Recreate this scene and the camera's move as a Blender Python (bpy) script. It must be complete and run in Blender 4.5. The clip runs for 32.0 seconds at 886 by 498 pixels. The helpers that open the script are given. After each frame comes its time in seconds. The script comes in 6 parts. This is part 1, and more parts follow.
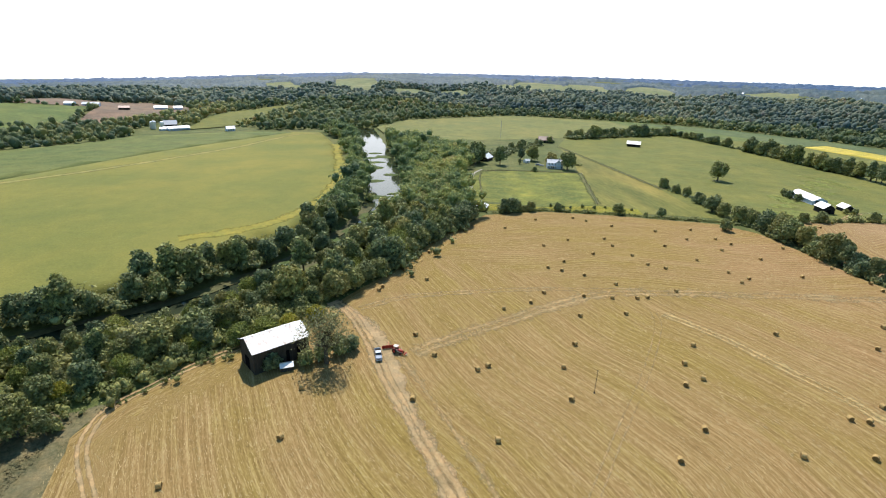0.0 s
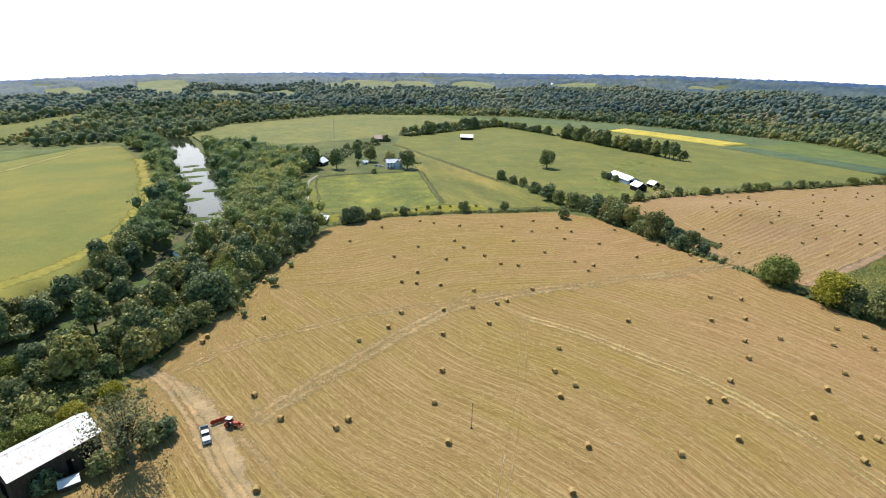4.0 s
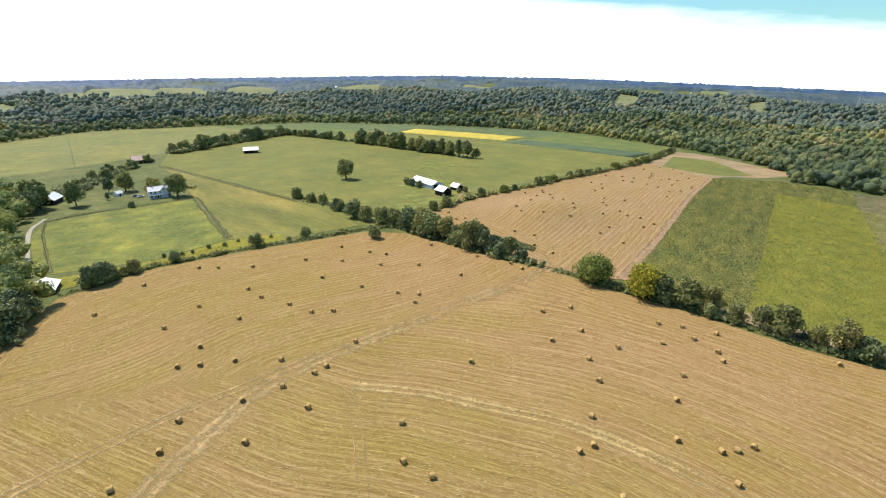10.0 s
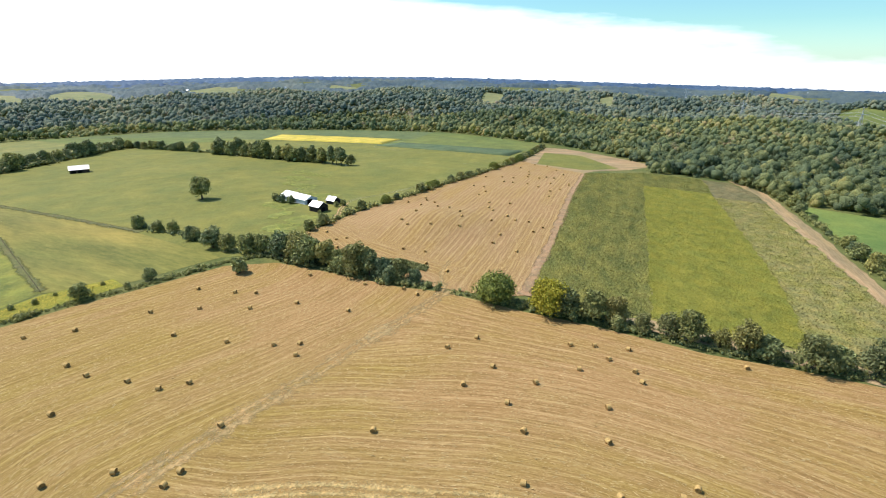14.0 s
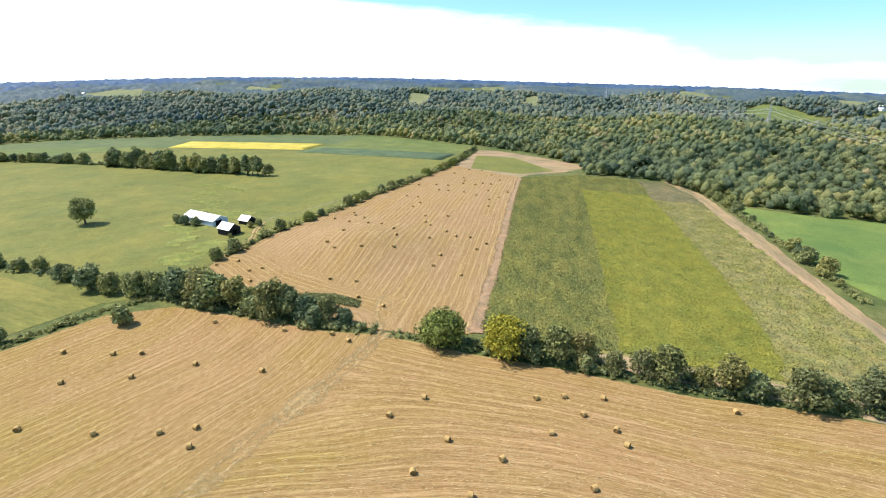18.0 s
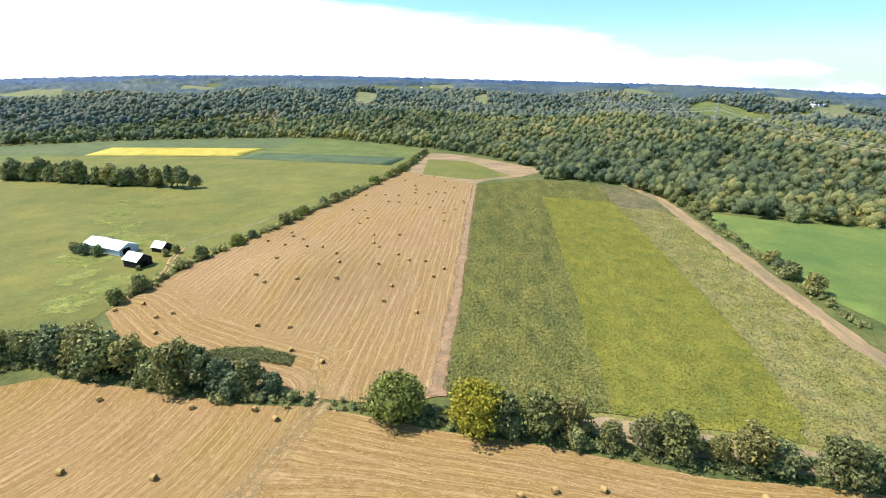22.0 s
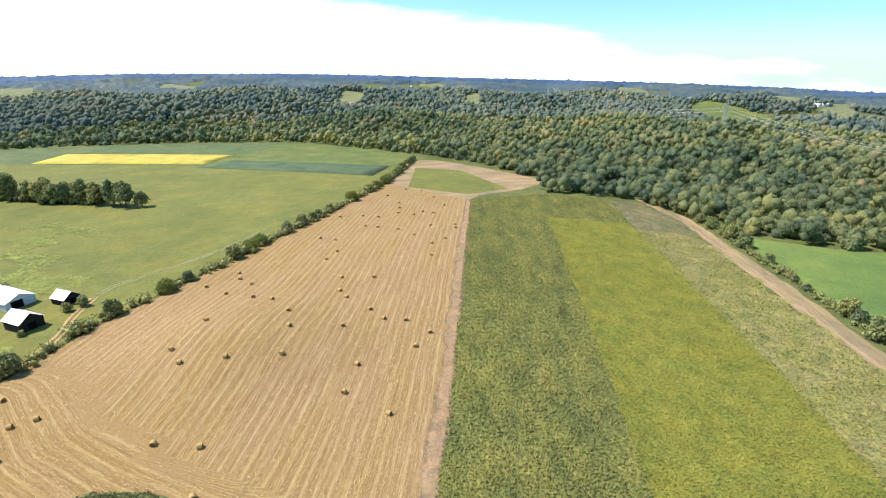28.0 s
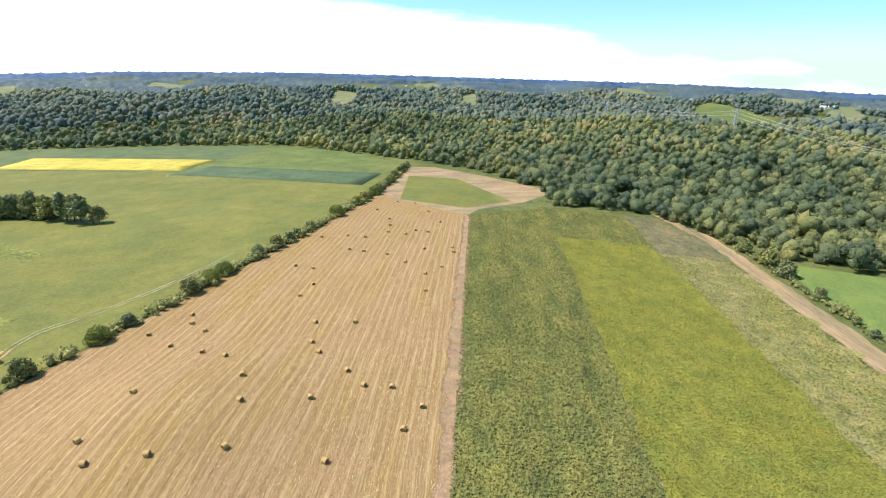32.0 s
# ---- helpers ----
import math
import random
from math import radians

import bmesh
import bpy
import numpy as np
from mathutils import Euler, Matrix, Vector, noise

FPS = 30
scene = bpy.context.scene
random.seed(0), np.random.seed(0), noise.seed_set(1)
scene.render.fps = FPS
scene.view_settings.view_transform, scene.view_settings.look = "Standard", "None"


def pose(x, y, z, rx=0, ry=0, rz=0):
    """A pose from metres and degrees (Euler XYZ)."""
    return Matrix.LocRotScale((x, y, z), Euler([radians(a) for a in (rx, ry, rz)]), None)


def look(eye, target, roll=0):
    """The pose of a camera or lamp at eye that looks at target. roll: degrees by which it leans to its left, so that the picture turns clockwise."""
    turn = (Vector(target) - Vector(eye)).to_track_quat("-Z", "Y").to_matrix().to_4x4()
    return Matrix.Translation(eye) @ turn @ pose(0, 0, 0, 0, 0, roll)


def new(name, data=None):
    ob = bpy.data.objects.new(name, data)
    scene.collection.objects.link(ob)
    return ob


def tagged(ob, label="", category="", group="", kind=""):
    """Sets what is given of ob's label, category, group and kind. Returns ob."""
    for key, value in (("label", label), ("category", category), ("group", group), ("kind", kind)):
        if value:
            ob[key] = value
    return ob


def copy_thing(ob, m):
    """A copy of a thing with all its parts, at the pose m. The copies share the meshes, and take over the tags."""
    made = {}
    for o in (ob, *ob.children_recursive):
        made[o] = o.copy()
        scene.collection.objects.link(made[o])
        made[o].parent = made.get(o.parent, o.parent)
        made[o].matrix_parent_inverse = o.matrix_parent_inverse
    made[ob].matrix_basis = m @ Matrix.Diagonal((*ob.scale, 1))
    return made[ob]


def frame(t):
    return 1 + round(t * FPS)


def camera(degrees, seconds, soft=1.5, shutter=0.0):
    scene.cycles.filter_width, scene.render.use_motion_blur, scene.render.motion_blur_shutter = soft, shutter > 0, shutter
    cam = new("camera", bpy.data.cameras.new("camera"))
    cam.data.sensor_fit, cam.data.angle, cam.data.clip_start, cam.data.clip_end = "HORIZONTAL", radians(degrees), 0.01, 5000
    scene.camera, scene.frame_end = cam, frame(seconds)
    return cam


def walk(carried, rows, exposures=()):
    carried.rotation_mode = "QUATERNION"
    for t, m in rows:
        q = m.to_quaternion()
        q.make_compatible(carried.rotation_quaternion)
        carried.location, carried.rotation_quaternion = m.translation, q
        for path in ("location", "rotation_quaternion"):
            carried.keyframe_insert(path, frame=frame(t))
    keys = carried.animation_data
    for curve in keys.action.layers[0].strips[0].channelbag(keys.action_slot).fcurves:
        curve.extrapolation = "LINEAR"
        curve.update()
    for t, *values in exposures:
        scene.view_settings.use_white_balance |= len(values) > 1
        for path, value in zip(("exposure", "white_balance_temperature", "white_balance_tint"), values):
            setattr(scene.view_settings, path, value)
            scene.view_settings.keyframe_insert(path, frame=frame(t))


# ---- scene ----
# ======================================================= camera and its walk
cam = camera(82.0, 32.0, soft=1.1)


def at(x, y, z, yaw, pitch, roll):
    """A camera pose: yaw to the left from +y, pitch up, roll as look() takes it, in degrees."""
    a, b = radians(yaw), radians(pitch)
    ahead = Vector((-math.sin(a) * math.cos(b), math.cos(a) * math.cos(b), math.sin(b)))
    eye = Vector((x, y, z))
    return look(eye, eye + ahead * 10, roll)


walk(cam, [
    (0, at(-1.58, 1.32, 83.43, -0.45, -21.01, 2.00)),
    (0.5, at(-1.38, 3.99, 83.03, -0.86, -21.01, 1.92)),
    (1, at(-1.04, 6.58, 82.84, -2.07, -21.02, 1.86)),
    (1.5, at(-0.64, 9.09, 82.99, -5.17, -21.02, 1.69)),
    (2, at(-0.03, 11.86, 83.01, -9.66, -20.95, 1.51)),
    (2.5, at(0.72, 14.81, 82.96, -12.28, -20.93, 1.43)),
    (3, at(1.23, 17.64, 82.96, -13.49, -20.95, 1.42)),
    (3.5, at(1.94, 20.44, 82.86, -15.23, -20.89, 1.34)),
    (4, at(2.70, 23.30, 82.82, -18.35, -20.83, 1.23)),
    (4.5, at(3.47, 26.27, 82.81, -23.11, -20.77, 1.13)),
    (6.5, at(7.61, 37.74, 82.34, -28.45, -20.53, 1.20)),
    (7, at(8.93, 40.55, 82.20, -30.10, -20.47, 1.17)),
    (7.5, at(10.30, 43.29, 82.23, -31.11, -20.44, 1.15)),
    (8, at(11.81, 45.95, 82.25, -32.84, -20.40, 1.07)),
    (8.5, at(13.56, 48.51, 82.25, -34.83, -20.34, 0.93)),
    (9, at(15.52, 50.99, 82.22, -36.41, -20.31, 0.80)),
    (9.5, at(17.39, 53.43, 82.22, -38.92, -20.25, 0.68)),
    (10, at(19.31, 55.92, 82.28, -41.01, -20.23, 0.64)),
    (10.5, at(21.18, 58.27, 82.41, -42.72, -20.19, 0.59)),
    (11, at(23.14, 60.76, 82.55, -44.13, -20.17, 0.65)),
    (11.5, at(25.10, 63.27, 82.62, -45.68, -20.15, 0.67)),
    (12, at(27.20, 65.87, 82.65, -46.89, -20.14, 0.65)),
    (12.5, at(29.59, 68.48, 82.69, -48.01, -20.16, 0.63)),
    (13, at(32.02, 70.91, 82.87, -49.31, -20.19, 0.60)),
    (13.5, at(34.64, 73.32, 82.86, -51.94, -20.20, 0.42)),
    (14, at(37.22, 75.68, 82.85, -55.04, -20.18, 0.24)),
    (14.5, at(40.07, 78.12, 82.71, -56.22, -20.13, 0.24)),
    (16.5, at(52.59, 87.31, 81.98, -58.99, -20.06, 0.34)),
    (17, at(55.85, 89.38, 82.10, -60.56, -20.10, 0.33)),
    (17.5, at(59.00, 91.48, 82.31, -62.42, -20.13, 0.26)),
    (18, at(62.33, 93.34, 82.55, -63.08, -20.16, 0.21)),
    (18.5, at(65.87, 95.22, 82.81, -64.00, -20.19, 0.18)),
    (19, at(69.50, 97.08, 82.96, -65.16, -20.22, 0.13)),
    (19.5, at(73.18, 98.92, 83.07, -66.06, -20.25, 0.17)),
    (20, at(77.05, 100.84, 83.12, -66.79, -20.29, 0.16)),
    (20.5, at(80.88, 102.71, 83.18, -67.40, -20.33, 0.22)),
    (21, at(84.67, 104.35, 83.15, -68.14, -20.37, 0.21)),
    (21.5, at(88.36, 105.95, 82.99, -68.53, -20.37, 0.20)),
    (22, at(92.31, 107.49, 82.91, -68.68, -20.38, 0.27)),
    (22.5, at(96.33, 109.16, 82.71, -68.84, -20.40, 0.31)),
    (23, at(100.71, 110.82, 82.50, -68.95, -20.43, 0.30)),
    (23.5, at(105.02, 112.40, 82.30, -69.05, -20.44, 0.26)),
    (24, at(109.32, 114.01, 82.10, -69.19, -20.44, 0.28)),
    (24.5, at(113.64, 115.65, 81.95, -69.29, -20.42, 0.26)),
    (25, at(118.07, 117.27, 81.90, -69.44, -20.44, 0.28)),
    (25.5, at(122.53, 118.55, 81.86, -69.49, -20.43, 0.29)),
    (27.5, at(139.74, 124.00, 81.93, -69.60, -20.50, 0.28)),
    (28, at(143.69, 125.33, 81.97, -69.65, -20.56, 0.27)),
    (28.5, at(148.13, 126.59, 82.06, -69.66, -20.59, 0.33)),
    (29, at(152.61, 127.92, 82.03, -69.65, -20.63, 0.33)),
    (29.5, at(156.76, 129.51, 82.06, -69.69, -20.65, 0.30)),
    (30, at(161.11, 131.16, 82.01, -69.76, -20.65, 0.30)),
    (30.5, at(165.48, 132.93, 81.83, -69.86, -20.63, 0.34)),
    (31, at(169.70, 134.69, 81.58, -69.96, -20.62, 0.36)),
    (31.5, at(173.79, 136.49, 81.48, -70.08, -20.63, 0.44)),
    (32, at(177.87, 138.30, 81.57, -70.22, -20.61, 0.58)),
], exposures=[(0, 0.38, 6200, 10), (4, 0.41, 6230, 10), (7, 0.42, 6330, 10), (9, 0.46, 6480, 10), (12.5, 0.52, 6480, 10), (15, 0.58, 6330, 10), (19, 0.74, 6230, 11), (32, 0.73, 6230, 11)])

# ======================================================= world, sun
SUN_AWAY = Vector((-0.20, 0.98, 0.0)).normalized()      # horizontal direction towards the sun
SUN_HIGH = radians(54.4)
world = bpy.data.worlds.new("world")
scene.world = world
world.use_nodes = True
wn, wl = world.node_tree.nodes, world.node_tree.links
wn.clear()
w_out = wn.new("ShaderNodeOutputWorld")
w_bg = wn.new("ShaderNodeBackground")
w_bg.inputs["Strength"].default_value = 0.09
w_sky = wn.new("ShaderNodeTexSky")
w_sky.sky_type = "NISHITA"
w_sky.sun_disc = False
w_sky.sun_elevation = SUN_HIGH
w_sky.sun_rotation = math.atan2(SUN_AWAY.x, SUN_AWAY.y)
w_sky.air_density, w_sky.dust_density, w_sky.ozone_density = 1.0, 0.3, 3.0
# a bank of thin bright cloud on the sun's side of the sky
w_co = wn.new("ShaderNodeTexCoord")
w_sep = wn.new("ShaderNodeSeparateXYZ")
wl.new(w_co.outputs["Generated"], w_sep.inputs[0])
w_map = wn.new("ShaderNodeMapping")
w_map.inputs["Scale"].default_value = (1.6, 1.6, 9.0)
wl.new(w_co.outputs["Generated"], w_map.inputs[0])
w_noise = wn.new("ShaderNodeTexNoise")
w_noise.inputs["Scale"].default_value = 1.7
w_noise.inputs["Detail"].default_value = 7
w_noise.inputs["Roughness"].default_value = 0.55
wl.new(w_map.outputs[0], w_noise.inputs["Vector"])


def w_math(op, a, b, c=None):
    n = wn.new("ShaderNodeMath")
    n.operation = op
    for k, v in enumerate((a, b, c)):
        if v is None:
            continue
        if isinstance(v, (int, float)):
            n.inputs[k].default_value = v
        else:
            wl.new(v, n.inputs[k])
    return n.outputs[0]


w_edge = w_math("MULTIPLY_ADD", w_sep.outputs["Y"], 0.17, 0.0)
w_high = w_math("MAXIMUM", w_math("SUBTRACT", w_sep.outputs["Y"], 0.75), 0.0)
w_edge = w_math("MULTIPLY_ADD", w_high, 0.6, w_edge)
w_edge = w_math("SUBTRACT", w_edge, w_sep.outputs["Z"])
w_edge = w_math("MULTIPLY_ADD", w_noise.outputs["Fac"], 0.16, w_edge)
w_ramp = wn.new("ShaderNodeMapRange")
w_ramp.inputs["From Min"].default_value = 0.055
w_ramp.inputs["From Max"].default_value = 0.115
wl.new(w_edge, w_ramp.inputs["Value"])
w_veil = w_math("MULTIPLY_ADD", w_sep.outputs["Z"], -2.0, 0.16)
w_veil = w_math("MAXIMUM", w_veil, 0.03)
w_fac = w_math("MAXIMUM", w_ramp.outputs["Result"], w_veil)
w_mix = wn.new("ShaderNodeMix")
w_mix.data_type = "RGBA"
wl.new(w_fac, w_mix.inputs["Factor"])
w_blue = wn.new("ShaderNodeMix")
w_blue.data_type, w_blue.blend_type = "RGBA", "MULTIPLY"
w_blue.inputs["Factor"].default_value = 1.0
wl.new(w_sky.outputs[0], w_blue.inputs["A"])
w_blue.inputs["B"].default_value = (0.74, 1.12, 1.12, 1)
wl.new(w_blue.outputs["Result"], w_mix.inputs["A"])
w_mix.inputs["B"].default_value = (13.6, 13.8, 14.0, 1)
wl.new(w_mix.outputs["Result"], w_bg.inputs["Color"])
wl.new(w_bg.outputs[0], w_out.inputs["Surface"])

sun_data = bpy.data.lights.new("sun", "SUN")
sun_data.energy, sun_data.angle, sun_data.color = 4.1, radians(0.55), (1.0, 0.92, 0.83)
sun = new("sun", sun_data)
to_sun = SUN_AWAY * math.cos(SUN_HIGH) + Vector((0, 0, math.sin(SUN_HIGH)))
sun.matrix_world = look(Vector((0, 0, 300)) + to_sun * 50, (0, 0, 300))

# ======================================================= materials


def shader(name, rough=0.9, spec=0.2):
    m = bpy.data.materials.new(name)
    m.use_nodes = True
    b = m.node_tree.nodes["Principled BSDF"]
    b.inputs["Roughness"].default_value = rough
    b.inputs["Specular IOR Level"].default_value = spec
    return m, m.node_tree.nodes, m.node_tree.links, b


def place_of(n, l, kind="world", stretch=(1, 1, 1), turn=0.0):
    if kind == "world":
        src = n.new("ShaderNodeNewGeometry").outputs["Position"]
    else:
        src = n.new("ShaderNodeTexCoord").outputs["Object"]
    mp = n.new("ShaderNodeMapping")
    mp.vector_type = "TEXTURE"
    mp.inputs["Scale"].default_value = tuple(1.0 / s for s in stretch)
    mp.inputs["Rotation"].default_value = (0, 0, turn)
    l.new(src, mp.inputs[0])
    return mp.outputs[0]


def grain(n, l, vec, scale, detail=4, rough=0.6):
    t = n.new("ShaderNodeTexNoise")
    t.inputs["Scale"].default_value = scale
    t.inputs["Detail"].default_value = detail
    t.inputs["Roughness"].default_value = rough
    l.new(vec, t.inputs["Vector"])
    return t.outputs["Fac"]


def ramp(n, l, fac, stops):
    r = n.new("ShaderNodeValToRGB")
    e = r.color_ramp.elements
    while len(e) < len(stops):
        e.new(0.5)
    for k, (p, c) in enumerate(stops):
        e[k].position = p
        e[k].color = (*c, 1)
    l.new(fac, r.inputs[0])
    return r.outputs[0]


def blend(n, l, fac, a, b, mode="MIX"):
    x = n.new("ShaderNodeMix")
    x.data_type = "RGBA"
    x.blend_type = mode
    for k, v in (("Factor", fac), ("A", a), ("B", b)):
        if isinstance(v, (int, float)):
            x.inputs[k].default_value = v
        elif isinstance(v, tuple):
            x.inputs[k].default_value = (*v, 1)
        else:
            l.new(v, x.inputs[k])
    return x.outputs["Result"]


def calc(n, l, op, a, b=0.0, c=0.0):
    x = n.new("ShaderNodeMath")
    x.operation = op
    for k, v in enumerate((a, b, c)):
        if isinstance(v, (int, float)):
            x.inputs[k].default_value = v
        else:
            l.new(v, x.inputs[k])
    return x.outputs[0]


def n_range(n, l, v, lo, hi):
    """0 at lo, 1 at hi, smooth between."""
    r = n.new("ShaderNodeMapRange")
    r.interpolation_type = "SMOOTHSTEP"
    r.inputs["From Min"].default_value, r.inputs["From Max"].default_value = lo, hi
    l.new(v, r.inputs["Value"])
    return r.outputs["Result"]


def relief(n, l, bsdf, height, strength, distance):
    b = n.new("ShaderNodeBump")
    b.inputs["Strength"].default_value = strength
    b.inputs["Distance"].default_value = distance
    l.new(height, b.inputs["Height"])
    l.new(b.outputs[0], bsdf.inputs["Normal"])


TONE = 0.72


def toned(*colours):
    return [tuple(c * TONE for c in k) for k in colours]


def two_scale(name, dark, light, fine, tint, broad, rough=0.9, bump=0.3, depth=0.05, where="world", stretch=(1, 1, 1), turn=0.0, share=0.5, spec=0.2, mottle=1.0):
    """A surface with fine grain between two colours, and broad patches of a third."""
    dark, light, tint = toned(dark, light, tint)
    m, n, l, b = shader(name, rough, spec)
    v = place_of(n, l, where, stretch, turn)
    f = grain(n, l, v, fine * 1.6, 9, 0.8)
    g = grain(n, l, v, broad, 5, 0.62)
    c = ramp(n, l, f, [(0.34, dark), (0.66, light)])
    p = ramp(n, l, g, [(0.4, (0, 0, 0)), (0.68, (share, share, share))])
    c = blend(n, l, p, c, tint)
    h = ramp(n, l, grain(n, l, v, fine * 0.2, 7, 0.78), [(0.3, (0.66, 0.69, 0.68)), (0.7, (1.3, 1.27, 1.22))])
    c = blend(n, l, mottle, c, h, "MULTIPLY")
    q = ramp(n, l, grain(n, l, v, broad * 2.7, 4, 0.6), [(0.35, (0.82, 0.9, 0.92)), (0.65, (1.12, 1.07, 1.0))])
    c = blend(n, l, 1.0, c, q, "MULTIPLY")
    l.new(c, b.inputs["Base Color"])
    relief(n, l, b, f, bump, depth)
    return m


def hay_material(name, dark, light, pale, green, gap, combing, drying=1.0):
    """Mown stubble: combed rows that follow the field's edge, with strewn straw and worn patches."""
    dark, light, pale = toned(dark, light, pale)
    m, n, l, b = shader(name, 0.95, 0.1)
    v = place_of(n, l)
    d = n.new("ShaderNodeAttribute")
    d.attribute_name = "edge_distance"
    s = n.new("ShaderNodeAttribute")
    s.attribute_name = "edge_along"
    wob = grain(n, l, v, 0.05, 3)
    dist = calc(n, l, "MULTIPLY_ADD", wob, 1.2, d.outputs["Fac"])

    def streak(across, length, detail, rough=0.7):
        xy = n.new("ShaderNodeCombineXYZ")
        l.new(calc(n, l, "MULTIPLY", dist, 1.0 / across), xy.inputs[0])
        l.new(calc(n, l, "MULTIPLY", s.outputs["Fac"], 1.0 / length), xy.inputs[1])
        return grain(n, l, xy.outputs[0], 1.0, detail, rough)

    rows = streak(0.5, 24.0, 5, 0.85)
    bits = streak(0.35, 2.2, 5, 0.8)
    comb = calc(n, l, "MULTIPLY_ADD", calc(n, l, "SINE", calc(n, l, "MULTIPLY", dist, 6.28318 / gap)), 0.5, 0.5)
    comb = calc(n, l, "POWER", comb, 4.0)
    comb = calc(n, l, "MULTIPLY", comb, calc(n, l, "MULTIPLY", grain(n, l, v, 0.035, 4), combing))
    k = calc(n, l, "MULTIPLY_ADD", rows, 0.6, calc(n, l, "MULTIPLY", bits, 0.38))
    k = calc(n, l, "ADD", k, comb)
    c = ramp(n, l, k, [(0.37, dark), (0.49, light), (0.63, pale)])
    fleck = ramp(n, l, grain(n, l, v, 1.5, 6, 0.8), [(0.57, (0, 0, 0)), (0.68, (0.8, 0.8, 0.8))])
    c = blend(n, l, fleck, c, pale)
    pit = ramp(n, l, grain(n, l, v, 1.1, 6, 0.8), [(0.32, (0.55, 0.55, 0.55)), (0.43, (1, 1, 1))])
    c = blend(n, l, 1.0, c, pit, "MULTIPLY")
    g = calc(n, l, "MULTIPLY_ADD", streak(9.0, 120.0, 4), 0.55, calc(n, l, "MULTIPLY", grain(n, l, v, 0.018, 5, 0.65), 0.5))
    p = ramp(n, l, g, [(0.47, (0, 0, 0)), (0.62, (0.8, 0.8, 0.8))])
    c = blend(n, l, p, c, green, "MULTIPLY")
    p = ramp(n, l, g, [(0.40, (0.6, 0.6, 0.6)), (0.50, (0, 0, 0))])
    c = blend(n, l, p, c, (1.09, 1.04, 1.06), "MULTIPLY")
    # Hue shifts across the field: yellower to the west, redder and paler eastward.
    sep = n.new("ShaderNodeSeparateXYZ")
    l.new(v, sep.inputs[0])
    eastward = calc(n, l, "MULTIPLY_ADD", grain(n, l, v, 0.02, 4), 60.0, sep.outputs["X"])
    eastward = n_range(n, l, eastward, 70.0, 210.0)
    c = blend(n, l, calc(n, l, "MULTIPLY", eastward, drying), blend(n, l, 1.0, c, (0.97, 1.0, 0.92), "MULTIPLY"), blend(n, l, 1.0, c, (1.06, 1.03, 1.05), "MULTIPLY"))
    l.new(c, b.inputs["Base Color"])
    relief(n, l, b, k, 0.7, 0.15)
    return m


M_GRASS = two_scale("rough_grass", (0.09, 0.125, 0.032), (0.21, 0.23, 0.07), 0.4, (0.26, 0.23, 0.09), 0.02, bump=0.6, depth=0.3)
M_PASTURE = two_scale("pasture_grass", (0.165, 0.178, 0.04), (0.285, 0.275, 0.072), 0.5, (0.315, 0.30, 0.08), 0.014, bump=0.6, depth=0.3, share=0.5, mottle=0.6)
M_PADDOCK = two_scale("paddock_grass", (0.13, 0.165, 0.038), (0.26, 0.27, 0.07), 0.33, (0.40, 0.38, 0.07), 0.045, bump=0.7, depth=0.3, share=0.7)
M_MEADOW = two_scale("mown_meadow", (0.17, 0.185, 0.042), (0.285, 0.265, 0.07), 0.33, (0.42, 0.32, 0.09), 0.012, share=0.85, bump=0.5, depth=0.15, stretch=(1, 0.2, 1), turn=0.1)
M_TUFT = two_scale("rank_grass", (0.27, 0.315, 0.07), (0.43, 0.45, 0.12), 0.6, (0.41, 0.40, 0.14), 0.1, bump=0.3, depth=0.1)
M_CROP_GOLD = two_scale("ripening_crop", (0.215, 0.222, 0.046), (0.335, 0.312, 0.07), 0.7, (0.44, 0.355, 0.08), 0.006, bump=0.5, depth=0.3, share=0.35, mottle=0.35)
M_WEED_GOLD = two_scale("yellow_flowering_weeds", (0.20, 0.21, 0.03), (0.46, 0.41, 0.05), 0.6, (0.24, 0.25, 0.05), 0.06, bump=0.6, depth=0.3)
M_CROP_GREEN = two_scale("green_crop", (0.15, 0.19, 0.05), (0.23, 0.25, 0.075), 0.35, (0.27, 0.265, 0.085), 0.01, bump=0.4, depth=0.2)
M_FAR_FIELD = two_scale("far_meadow", (0.22, 0.23, 0.07), (0.29, 0.285, 0.09), 0.4, (0.36, 0.31, 0.10), 0.008, bump=0.3, depth=0.1)
M_HILL_FIELD = two_scale("hill_meadow_grass", (0.22, 0.25, 0.11), (0.32, 0.33, 0.16), 0.2, (0.36, 0.33, 0.17), 0.008, bump=0.3, depth=0.1)
M_BOTTOM = two_scale("river_bottom_grass", (0.15, 0.20, 0.055), (0.215, 0.255, 0.075), 0.25, (0.24, 0.245, 0.07), 0.008, bump=0.3, depth=0.1)
M_FLOWER = two_scale("yellow_flowers", (0.60, 0.46, 0.05), (0.86, 0.68, 0.14), 0.5, (0.76, 0.60, 0.15), 0.03, bump=0.3, depth=0.2)
M_BLUE_CROP = two_scale("bluish_crop", (0.105, 0.155, 0.08), (0.16, 0.21, 0.11), 0.3, (0.14, 0.195, 0.09), 0.02, bump=0.3, depth=0.2)
M_SOY_DARK = two_scale("dark_bean_leaves", (0.13, 0.135, 0.036), (0.455, 0.445, 0.13), 0.8, (0.38, 0.35, 0.14), 0.06, share=0.12, bump=1.0, depth=0.45, stretch=(0.5, 1, 1), turn=0.277)
